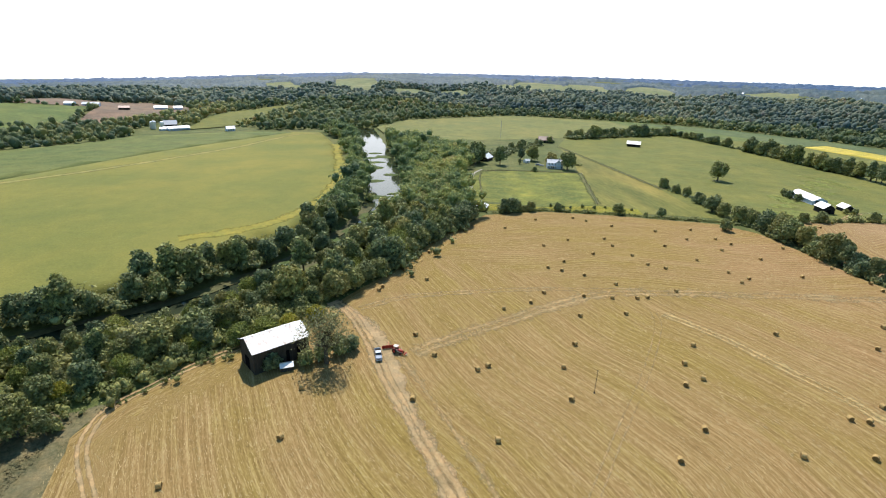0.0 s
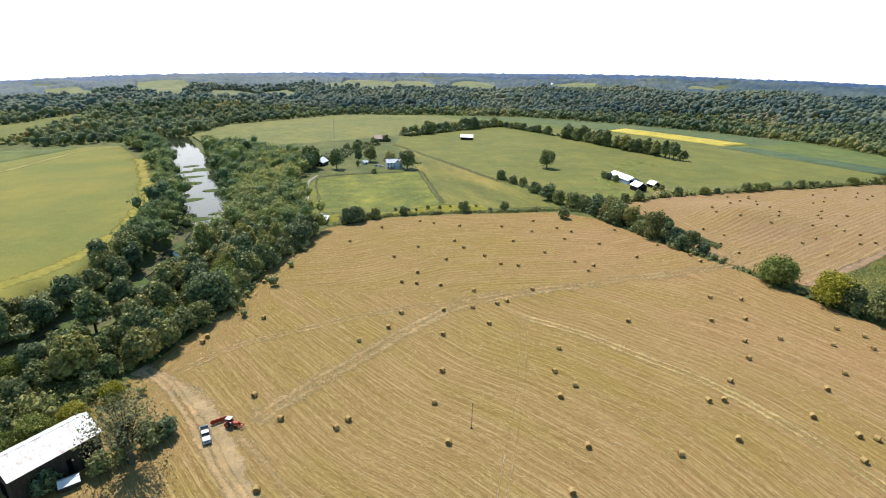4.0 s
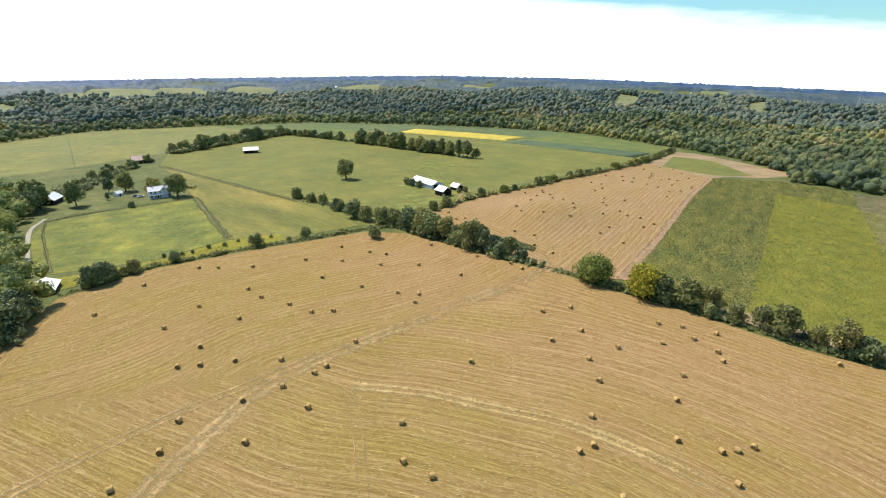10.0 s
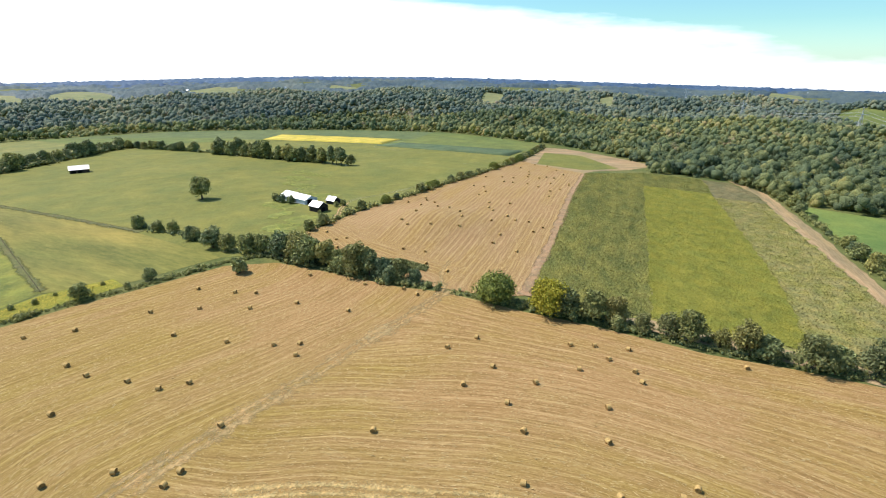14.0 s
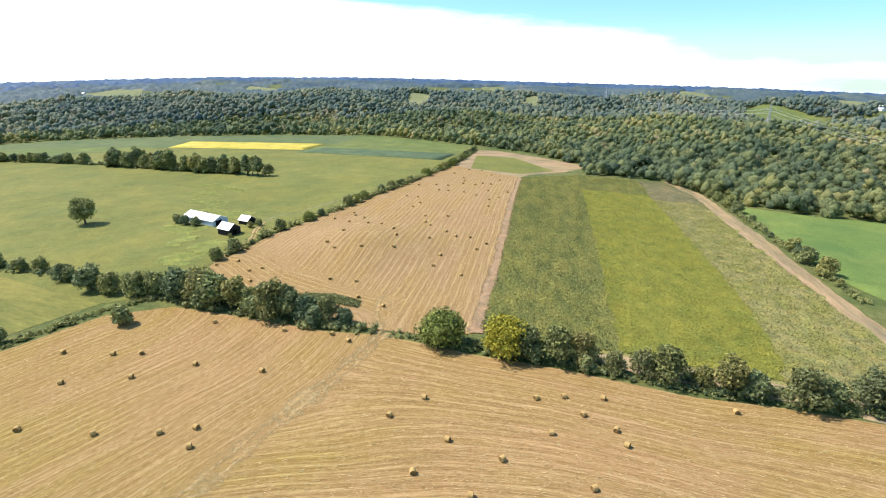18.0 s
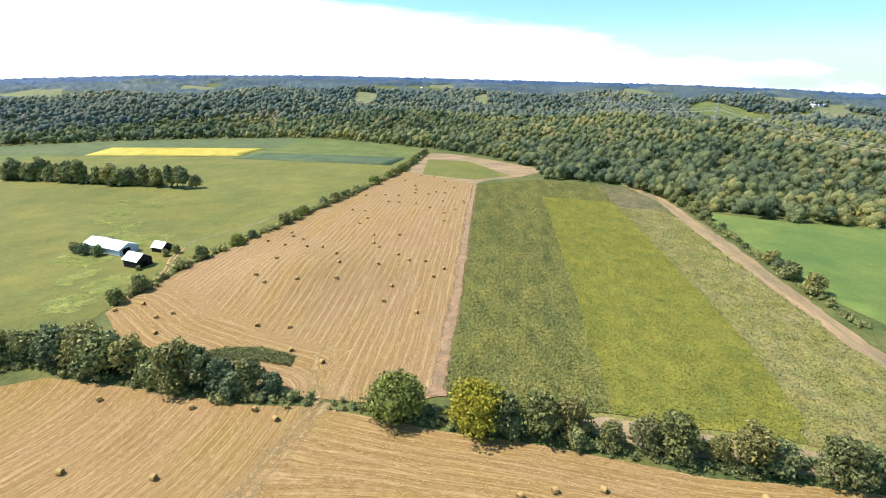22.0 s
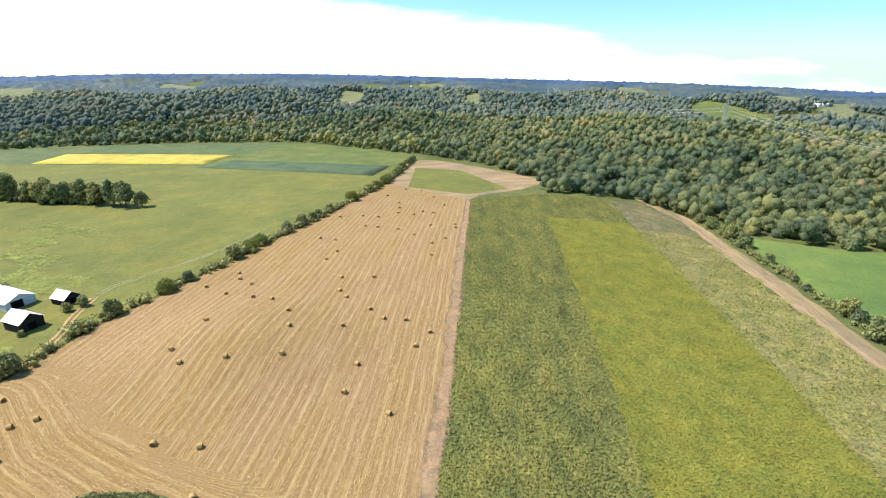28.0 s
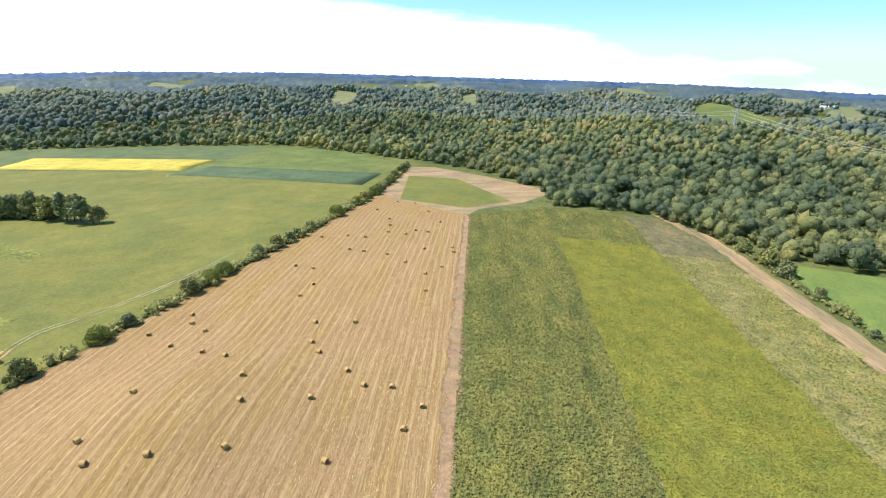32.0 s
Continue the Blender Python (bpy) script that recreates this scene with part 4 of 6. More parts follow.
def tree_kind(name, seed, high, wide, bare, lobes_n, leaves, size, leaf, label, category="tree", lean=0.0, core=0.6):
    """A tree at the origin: trunk with limbs, and a crown of leaf sprays over uneven lobes."""
    r = np.random.RandomState(seed)
    root = new(name)
    lobes = []
    crown = high - bare
    for k in range(lobes_n):
        a = 6.283 * (k + 0.5 * r.rand()) / lobes_n * 2.4
        z = bare + crown * (0.22 + 0.62 * (k + r.rand() * 0.6) / lobes_n)
        p = (z - bare) / crown
        out = wide * 0.5 * (0.35 + 0.35 * r.rand()) * (1.15 - 0.75 * p)
        rad = wide * (0.15 + 0.12 * r.rand()) * (1.1 - 0.35 * p)
        lobes.append((math.cos(a) * out + lean * z, math.sin(a) * out, z, rad, 0.8 + 0.3 * r.rand()))
    lobes.append((lean * high, 0, bare + crown * 0.55, wide * 0.31, 1.1))
    verts, faces = [], []
    stick(verts, faces, (0, 0, -0.3), (lean * bare, 0, bare + crown * 0.3), wide * 0.035 + 0.08, wide * 0.02 + 0.04, 7)
    for cx, cy, cz, rad, flat in lobes:
        stick(verts, faces, (lean * bare, 0, bare + crown * 0.12), (cx * 0.9, cy * 0.9, cz), wide * 0.014 + 0.04, 0.03, 5)
    me = bpy.data.meshes.new("trunk")
    me.from_pydata([tuple(v) for v in verts], [], faces)
    me.materials.append(M_BARK)
    t = new("trunk", me)
    t.parent = root
    verts, faces = leaf_mass(r, lobes, leaves, size, core)
    me = bpy.data.meshes.new("crown")
    me.from_pydata([tuple(v) for v in verts], [], faces)
    me.materials.append(leaf)
    c = new("crown", me)
    c.parent = root
    return tagged(root, label, category)


def stand(ob, x, y, turn=0.0, size=1.0, sink=0.0):
    ob.matrix_basis = Matrix.LocRotScale((x, y, gz(x, y) - sink), Euler((0, 0, turn)), (size, size, size))
    return ob


def plant(kind, x, y, turn, size, group="", label=""):
    c = copy_thing(kind, Matrix.Identity(4))
    stand(c, x, y, turn, size)
    return tagged(c, label, "", group)


# models are planted first as trees of their own
OAK = stand(tree_kind("oak_tree", 1, 14, 15.5, 2.4, 22, 3000, 0.62, M_LEAF, "lone broad oak with a dark rounded crown in pasture"), 211.6, 389, 0.4, 1.0)
MAPLE = stand(tree_kind("maple_tree", 2, 9.6, 17, 0.2, 28, 5400, 0.40, M_LEAF_MAPLE, "dense rounded green maple in the hedgerow"), 182.6, 154.8, 0, 1.0)
GOLD = stand(tree_kind("yellow_tree", 3, 11.0, 16, 0.2, 28, 5600, 0.40, M_LEAF_GOLD, "rounded tree with bright yellowing leaves in the hedgerow"), 186.0, 135.6, 0, 1.0)
GREY = stand(tree_kind("scrub_tree", 4, 11, 10.5, 0.5, 18, 2000, 0.44, M_LEAF_GREY, "thin greyish-green hedgerow tree", core=0.4), 189, 121, 0, 1.0)
ROUND = stand(tree_kind("round_tree", 12, 11, 12.5, 0.3, 20, 1700, 0.62, M_LEAF, "dense rounded green hedgerow tree"), 170, 244, 0, 1.1)
TALL = stand(tree_kind("tall_tree", 5, 18, 12, 1.4, 22, 1650, 0.74, M_LEAF, "tall leafy riverside tree", lean=0.02), -40, 172, 0, 0.8)
BROAD = stand(tree_kind("broad_tree", 6, 15, 14, 0.9, 22, 1650, 0.76, M_LEAF, "broad leafy riverside tree"), -52, 160, 1, 0.9)
BUSH = stand(tree_kind("bush", 7, 4.2, 5.2, 0.0, 12, 480, 0.42, M_LEAF, "low leafy bush in the hedge", "bush"), 146, 252, 1, 1.5)

rnd = random.Random(11)


def along(line, gap, jitter, start=0.0):
    out, left = [], start
    for (x0, y0), (x1, y1) in zip(line[:-1], line[1:]):
        d = math.hypot(x1 - x0, y1 - y0)
        while left < d:
            s = left / d
            out.append((x0 + (x1 - x0) * s + rnd.uniform(-jitter, jitter), y0 + (y1 - y0) * s + rnd.uniform(-jitter, jitter)))
            left += gap * rnd.uniform(0.7, 1.3)
        left -= d
    return out


def row(line, gap, jitter, kinds, lo, hi, group):
    for x, y in along(line, gap, jitter, gap * 0.4):
        plant(rnd.choice(kinds), x, y, rnd.uniform(0, 6.28), rnd.uniform(lo, hi), group)


HEDGES = []
# hedge along the hay field's east side
for x, y, k, s in [(188, 130, ROUND, 0.7), (186, 127, BUSH, 1.3), (186.6, 129.4, GREY, 0.95), (192, 115, GREY, 0.9), (191, 106, GREY, 0.62), (193, 99, GREY, 0.75), (194, 92.5, GREY, 1.0), (188, 113, BUSH, 1.1),
                   (195, 84, GREY, 0.6), (196, 77.5, GREY, 0.95), (197, 72, ROUND, 0.68), (199, 61, GREY, 1.02), (202, 55, ROUND, 0.7), (205, 46, GREY, 1.0), (207, 38, ROUND, 0.9)]:
    plant(k, x, y, rnd.uniform(0, 6), s, "east hedgerow")
HEDGES.append(([(180, 171), (182, 152), (187, 125), (190, 105), (192, 86), (199, 60), (208, 20)], 2.2, 2.2, "tangled undergrowth beneath the east hedgerow"))
HEDGES.append(([(187, 150), (192, 125), (195, 105), (197, 86), (203, 60), (210, 20)], 2.6, 1.8, "tangled undergrowth beside the bean field"))
for x, y, k, s in [(166, 264, ROUND, 0.8), (168, 254, ROUND, 1.0), (169, 237, ROUND, 1.05), (173, 248, BROAD, 0.75), (172, 230, BROAD, 0.75), (173, 222, ROUND, 0.75), (166, 240, BUSH, 1.6),
                   (172, 213, GREY, 1.25), (174, 207, TALL, 0.68), (176, 201, ROUND, 0.75), (178, 194, GREY, 0.85), (179, 188, ROUND, 0.5), (163, 270, ROUND, 0.85), (160, 281, ROUND, 0.75),
                   (158, 290, ROUND, 0.9), (173, 239, ROUND, 0.9), (170, 219, BUSH, 1.6), (174, 196, BUSH, 1.5)]:
    plant(k, x, y, rnd.uniform(0, 6), s, "field corner thicket")
HEDGES.append(([(163, 264), (166, 250), (168, 230), (170, 205), (175, 188), (179, 176)], 3.0, 3.2, "dense leafy undergrowth of the field corner thicket"))
HEDGES.append(([(176, 258), (175, 230), (176, 205), (179, 183)], 3.0, 3.0, "dense leafy undergrowth along the reddish stubble"))
row([(154, 356), (158, 340), (160, 326)], 5.0, 2.0, [BUSH, ROUND], 0.5, 0.75, "pasture thicket")
row([(160, 318), (161, 308), (160, 296)], 5.0, 1.5, [BUSH, ROUND], 0.45, 0.7, "pasture thicket")
HEDGES.append(([(24, 271), (57, 280), (93, 276), (118, 271), (148, 268), (163, 262)], 2.2, 2.0, "low weedy hedge along the stubble"))
row([(33, 275), (52, 280)], 3.2, 2.0, [BUSH, ROUND], 0.5, 0.8, "north hedge")
row([(60, 281), (150, 270)], 14.0, 1.0, [BUSH, ROUND], 0.35, 0.6, "north hedge")
row([(197, 273), (240, 281), (288, 282), (370, 286), (487, 299), (600, 325)], 11.0, 1.0, [BUSH, ROUND, ROUND, MAPLE], 0.4, 0.62, "long hedge")
HEDGES.append(([(200, 274), (240, 281), (288, 282), (370, 286), (487, 299), (600, 325)], 3.4, 4.6, "long leafy hedge between pasture and stubble"))
row([(154, 634), (240, 690), (320, 742)], 8.0, 5.0, [BROAD, ROUND], 0.8, 1.15, "far tree row")
row([(325, 735), (340, 640), (350, 580)], 9.0, 4.0, [BROAD, ROUND, BUSH], 0.6, 0.9, "far tree row")
row([(346, 590), (356, 500), (360, 455)], 6.0, 7.0, [TALL, BROAD], 0.75, 1.05, "far tree row")
row([(360, 460), (363, 410)], 5.0, 4.0, [GREY, TALL], 0.8, 1.0, "far tree row")
row([(498, 112), (460, 84), (408, 68), (360, 53), (316, 41), (284, 31)], 11, 1.8, [BUSH, BUSH, ROUND], 0.4, 0.8, "track hedge")
HEDGES.append(([(152, 632), (240, 688), (320, 742), (330, 730)], 9.0, 8.0, "dense belt of low trees along the pasture's far edge"))
HEDGES.append(([(332, 725), (342, 640), (350, 585)], 6.0, 5.0, "scrubby belt along the pasture's far edge"))
HEDGES.append(([(348, 590), (357, 500), (361, 440)], 8.0, 8.0, "dense belt of trees behind the pasture"))
HEDGES.append(([(154, 358), (158, 340), (160, 322), (161, 306), (160, 294)], 3.6, 3.0, "thicket of bushes in the pasture corner"))
HEDGES.append(([(52, 470), (62, 498), (85, 538), (104, 562)], 7.0, 4.5, "dense scrub behind the farmyard"))
HEDGES.append(([(92, 452), (104, 440), (116, 430)], 2.5, 2.0, "low scrub beside the farmhouse"))
HEDGES.append(([(34, 455), (45, 470), (52, 480)], 6.0, 5.0, "dense scrub behind the farm barn"))
HEDGES.append(([(500, 112), (460, 84), (408, 68), (360, 53), (316, 41), (284, 31)], 3.0, 2.8, "leafy hedge beside the dirt track"))

# woods on both banks of the river


def woods(poly, gap, kinds, lo, hi, group, keep, north, size=lambda y: 1.0):
    """Trees one by one up to a line across the valley; the rest are returned as bare places."""
    xs, ys, rest = [p[0] for p in poly], [p[1] for p in poly], []
    y = min(ys)
    while y < max(ys):
        x = min(xs)
        while x < max(xs):
            px, py = x + rnd.uniform(-0.45, 0.45) * gap, y + rnd.uniform(-0.45, 0.45) * gap
            if inside(poly, np.array([px]), np.array([py]))[0] and from_line(RIVER, np.array([px]), np.array([py]))[0] > keep(py) and math.hypot(px - 20.5, py - 279) > 11:
                if py < north:
                    plant(rnd.choice(kinds), px, py, rnd.uniform(0, 6.28), rnd.uniform(lo, hi) * size(py), group)
                else:
                    rest.append((px, py))
            x += gap
        y += gap
    return rest


bank = lambda y: 9 + 5 * float(smooth(180, 205, y)) + 2.5 * float(smooth(225, 330, y))
REST = woods([(22, 268), (4, 242), (-8, 221), (-21, 192), (-32, 174), (-40, 160), (-55, 146), (-70, 126), (-85, 110), (-100, 100), (-160, 90), (-130, 135), (-86, 164), (-63, 198), (-47, 235), (-34, 283),
              (-36, 325), (-49, 410), (-76, 545), (-60, 570), (-40, 560), (0, 500), (26, 450), (15, 380), (14, 330), (16, 285)], 7.0, [TALL, BROAD, ROUND, ROUND, GREY, MAPLE], 0.6, 0.95, "river woods", bank, 262, lambda y: 0.62 + 0.38 * float(smooth(150, 200, y)))
REST += woods([(-68, 228), (-64, 262), (-63, 300), (-72, 390), (-104, 540), (-150, 640), (-120, 650), (-76, 545), (-49, 410), (-36, 325), (-34, 283), (-47, 235), (-63, 198), (-86, 164), (-125, 136),
               (-230, 85), (-250, 98), (-160, 138), (-118, 158), (-103, 178), (-92, 198), (-74, 206)], 7.4, [TALL, BROAD, BROAD, ROUND], 0.62, 0.95, "river woods", lambda y: 8.5 + 7 * float(smooth(225, 330, y)), 262)

# far woods on the hills
HOLES = [VALLEY,
         PLOUGHED, FAR_GREEN, HILL_MEADOW, [(-378, 612), (-345, 590), (-300, 585), (-230, 610), (-240, 668), (-300, 690), (-385, 690)],
         [(1062, -45), (1003, -112), (1300, -104), (1430, -8), (1330, 42), (1200, 30)]]


HOLES += [clearing(*c) for c in CLEARINGS]


def far_woods(name, r0, r1, gap, size, lobes, base, seed, sector=(-66, 119), spray=0):
    """Woods on the hills: each tree a tall heap of leaf masses in its own hue, with sprays of leaves on them."""
    r = np.random.RandomState(seed)
    g = np.arange(-r1, r1, gap)
    x, y = np.meshgrid(g, g)
    x = (x + r.uniform(-0.48, 0.48, x.shape) * gap).ravel() + 100
    y = (y + r.uniform(-0.48, 0.48, y.shape) * gap).ravel() + 160
    d = np.hypot(x - 100, y - 160)
    a = np.degrees(np.arctan2(x - 100, y - 160))
    ok = (d >= r0) & (d < r1) & (a > sector[0]) & (a < sector[1]) & (a < 118 + 8 * smooth(500, 1500, d))
    x, y, d = x[ok], y[ok], d[ok]
    ok = np.ones(len(x), bool)
    for h in HOLES:
        ok &= ~inside(h, x, y)
    ok &= (hump(x, y, 420, 21) + 0.35 * hump(x, y, 170, 22) < 0.95) | (d < 1150)
    x, y = x[ok], y[ok]
    n = len(x)
    s = size * np.clip(r.normal(1.0, 0.32, n), 0.45, 1.8)
    hue = np.clip(0.42 + 0.14 * r.randn(n) + 0.16 * hump(x, y, 90, 23) + 0.10 * hump(x, y, 35, 24), 0, 1)
    top = land(x, y) + np.minimum(s * 0.95, 6.5) + r.normal(0.6, 2.4, n) + 1.5 * hump(x, y, 60, 29)
    k = np.repeat(np.arange(n), lobes)
    first = np.tile(np.arange(lobes) == 0, n)
    m = n * lobes
    o = np.where(first, 0.12, np.sqrt(r.uniform(0.15, 1, m)) * 0.68)
    a = r.rand(m) * 6.2832
    c = np.stack([x[k] + np.cos(a) * o * s[k], y[k] + np.sin(a) * o * s[k], top[k] - (o * o * 1.5 + r.rand(m) * 0.2) * s[k]], 1)
    ls = s[k] * np.where(first, 0.55, r.uniform(0.24, 0.42, m)) * (1.0 if lobes > 1 else 1.3)
    # trees beyond 850 m take leaves with more haze painted in
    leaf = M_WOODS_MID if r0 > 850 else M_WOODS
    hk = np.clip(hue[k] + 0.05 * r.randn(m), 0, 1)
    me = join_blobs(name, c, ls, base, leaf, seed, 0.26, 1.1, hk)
    tagged(new(name, me), "dense mixed green woodland covering the hills", "woodland", kind="stuff")
    spray = int(spray * n)
    if spray:
        q = r.randint(0, m, spray)
        v = r.randn(spray, 3)
        v[:, 2] = np.abs(v[:, 2])
        v /= np.linalg.norm(v, axis=1)[:, None]
        p = c[q] + v * ls[q, None] * r.uniform(0.75, 1.5, (spray, 1))
        quads("leaf_sprays", p, v + r.randn(spray, 3) * 0.6, r.uniform(0.06, 0.14, spray) * size, leaf, r, "leaf sprays of the hill woodland", "woodland", hue=np.clip(hk[q] + 0.07 * r.randn(spray), 0, 1))


def canopy(name, r0, r1, rings, turns, rough, material, seed, label):
    """The furthest woods: one uneven roof of treetops that falls to the ground in the open meadows."""
    r = np.random.RandomState(seed)
    d, a = np.meshgrid(r0 * (r1 / r0) ** np.linspace(0, 1, rings), np.radians(np.linspace(-70, 127, turns)))
    d = d + r.uniform(-0.3, 0.3, d.shape) * (r1 - r0) / rings
    x, y = 100 + d * np.sin(a), 160 + d * np.cos(a)
    grove = hump(x, y, 420, 21) + 0.35 * hump(x, y, 170, 22) + 0.5 * hump(x, y, 700, 26)
    wood = grove < 0.62
    for h in HOLES:
        wood &= ~inside(h, x, y)
    wood[:, 0] = False
    z = land(x, y) + np.where(wood, 6.5 + rough * r.randn(*x.shape), -3.0)
    i = np.arange(x.size).reshape(x.shape)
    f = np.stack([i[:-1, :-1], i[1:, :-1], i[1:, 1:], i[:-1, 1:]], -1).reshape(-1, 4)
    ob = mesh_object(name, np.stack([x.ravel(), y.ravel(), z.ravel()], 1).tolist(), f.tolist(), material, True)
    hue_of(ob.data, np.clip(0.42 + 0.12 * r.randn(x.size) + 0.2 * hump(x, y, 160, 27).ravel(), 0, 1))
    return tagged(ob, label, "woodland", kind="stuff")


def quads(name, centre, normal, size, material, r, label, category, long=1.0, along=None, corners=3, hue=None):
    """Many small leaf or straw pieces in one mesh, each turned its own way."""
    n = len(centre)
    nrm = normal / np.linalg.norm(normal, axis=1)[:, None]
    u = np.cross(nrm, r.randn(n, 3)) if along is None else along - nrm * (along * nrm).sum(1)[:, None]
    u /= np.linalg.norm(u, axis=1)[:, None]
    t = np.cross(nrm, u)
    a, b = (u * (size * long)[:, None], t * size[:, None]) if not np.isscalar(size) else (u * size * long, t * size)
    v = np.stack([centre + a, centre + b * 0.75, centre - a * 0.9, centre - b * 0.7], 1) if corners == 4 else np.stack([centre + a, centre - a * 0.55 + b * 0.9, centre - a * 0.6 - b * 0.85], 1)
    me = bpy.data.meshes.new(name)
    me.vertices.add(n * corners)
    me.vertices.foreach_set("co", v.astype(np.float32).ravel())
    me.loops.add(n * corners)
    me.loops.foreach_set("vertex_index", np.arange(n * corners, dtype=np.int32))
    me.polygons.add(n)
    me.polygons.foreach_set("loop_start", np.arange(0, n * corners, corners, dtype=np.int32))
    me.update(calc_edges=True)
    if hue is not None:
        hue_of(me, np.repeat(hue, corners))
    me.materials.append(material)
    return tagged(new(name, me), label, category, kind="stuff")


far_woods("woodland", 250, 560, 6.9, 4.9, 5, ICO1, 31, spray=280)
far_woods("woodland", 560, 900, 7.2, 4.9, 2, ICO1, 35, spray=60)
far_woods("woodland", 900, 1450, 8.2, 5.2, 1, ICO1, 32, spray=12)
canopy("far_woodland", 1420, 2600, 70, 900, 2.4, M_WOODS_HAZE, 33, "woods on the further hills, coloured with a bluish haze tint")
canopy("distant_woodland", 2500, 4500, 50, 700, 4.0, M_FAR_HILLS, 34, "wooded hills on the horizon, coloured with a blue haze tint")


def heap(places, size, lobes, seed, spray):
    """The further river woods: heaped leaf masses under sprays of leaves."""
    r = np.random.RandomState(seed)
    x, y = np.array(places).T
    n = len(x)
    s = size * np.clip(r.normal(1.0, 0.2, n), 0.6, 1.5)
    k = np.repeat(np.arange(n), lobes)
    c = np.stack([x[k], y[k], ground_z(x, y)[k] + s[k] * 1.15], 1) + r.randn(n * lobes, 3) * s[k, None] * [0.42, 0.42, 0.34]
    ls = s[k] * r.uniform(0.38, 0.62, n * lobes)
    hue = np.clip(0.40 + 0.16 * r.randn(n) + 0.15 * hump(x, y, 60, 23), 0, 1)[k]
    me = join_blobs("river_woodland", c, ls * 0.72, ICO1, M_WOODS_RIVER, seed, 0.2, 0.95, hue)
    tagged(new("river_woodland", me), "dense leafy woods along the river banks", "woodland", kind="stuff")
    q = r.randint(0, len(c), spray)
    v = r.randn(spray, 3)
    v[:, 2] = np.abs(v[:, 2])
    v /= np.linalg.norm(v, axis=1)[:, None]
    quads("leaf_sprays", c[q] + v * ls[q, None] * r.uniform(0.6, 1.25, (spray, 1)), v + r.randn(spray, 3) * 0.5, r.uniform(0.35, 0.8, spray), M_WOODS_RIVER, r, "leaf sprays of the river woods", "woodland", hue=np.clip(hue[q] + 0.07 * r.randn(spray), 0, 1))


heap(REST, 6.0, 6, 71, 120000)


def hedge(line, wide, high, label, seed):
    """A continuous hedge: heaped leaf masses along a line, with sprays of leaves over them."""
    r = np.random.RandomState(seed)
    c, ls = [], []
    for (x0, y0), (x1, y1) in zip(line[:-1], line[1:]):
        d = math.hypot(x1 - x0, y1 - y0)
        m = int(d / (0.7 if high > 2.2 else 0.35) * max(1.0, wide / 3.5))
        t = r.rand(m)
        o = r.randn(m) * wide * 0.42
        x, y = x0 + (x1 - x0) * t - (y1 - y0) / d * o, y0 + (y1 - y0) * t + (x1 - x0) / d * o
        size = high * np.clip(r.normal(0.42, 0.13, m), 0.15, 0.8) * (0.75 + 0.4 * hump(x, y, 18, seed))
        size = np.maximum(size, 0.2)
        ls.append(size)
        c.append(np.stack([x, y, land(x, y) + size * 0.7], 1))
    c, ls = np.concatenate(c), np.concatenate(ls)
    root = new("hedge")
    leaf = M_LEAF if high > 1.5 else M_TUFT
    me = join_blobs("foliage", c, ls * 0.55, ICO1, leaf, seed, 0.35, 1.0)
    o = new("foliage", me)
    o.parent = root
    k = np.repeat(np.arange(len(c)), 30)
    v = r.randn(len(k), 3)
    v[:, 2] = np.abs(v[:, 2])
    v /= np.linalg.norm(v, axis=1)[:, None]
    q = quads("leaf_sprays", c[k] + v * ls[k, None] * r.uniform(0.5, 1.35, (len(k), 1)), v + r.randn(len(k), 3) * 0.8, r.uniform(0.14, 0.30, len(k)) * (0.55 + 0.45 * ls[k]), leaf, r, "", "")
    del q["kind"]
    q.parent = root
    return tagged(root, label, "hedge", "field hedges")


HEDGES += [([(-42, 156), (-57, 142), (-72, 124), (-88, 108), (-110, 98), (-150, 88)], 11.0, 4.2, "tangled shrubs along the river woods"),
           ([(-50, 164), (-66, 150), (-84, 134), (-104, 122), (-140, 108)], 11.0, 5.0, "tangled shrubs above the river bank"),
           ([(-76, 196), (-86, 186), (-98, 170), (-114, 154), (-150, 136)], 9.0, 6.0, "dense undergrowth on the far river bank"),
           ([(-60, 285), (-62, 255), (-64, 228), (-78, 204)], 8.0, 6.0, "dense undergrowth on the far river bank"),
           ([(-28, 186), (-12, 226), (4, 250)], 14.0, 6.0, "dense undergrowth in the river woods")]
for k_, (line_, wide_, high_, label_) in enumerate(HEDGES):
    hedge(line_, wide_, high_, label_, 200 + k_)

# ======================================================= buildings and things


def part(name, bm, material, parent, label=""):
    """Links a bmesh as one mesh object under a thing or a part."""
    me = bpy.data.meshes.new(name)
    bm.normal_update()
    bm.to_mesh(me)
    bm.free()
    me.materials.append(material)
    ob = new(name, me)
    ob.parent = parent
    return tagged(ob, label)


def block(bm, cx, cy, cz, sx, sy, sz, bevel=0.0, turn=0.0, tilt=0.0):
    m = Matrix.Translation((cx, cy, cz)) @ Euler((0, tilt, turn)).to_matrix().to_4x4() @ Matrix.Diagonal((sx, sy, sz, 1))
    g = bmesh.ops.create_cube(bm, size=1, matrix=m)
    if bevel:
        edges = list({e for v in g["verts"] for e in v.link_edges})
        bmesh.ops.bevel(bm, geom=edges, offset=bevel, segments=1, affect="EDGES")
    return bm


def box(cx, cy, cz, sx, sy, sz, bevel=0.0, turn=0.0, tilt=0.0):
    return block(bmesh.new(), cx, cy, cz, sx, sy, sz, bevel, turn, tilt)


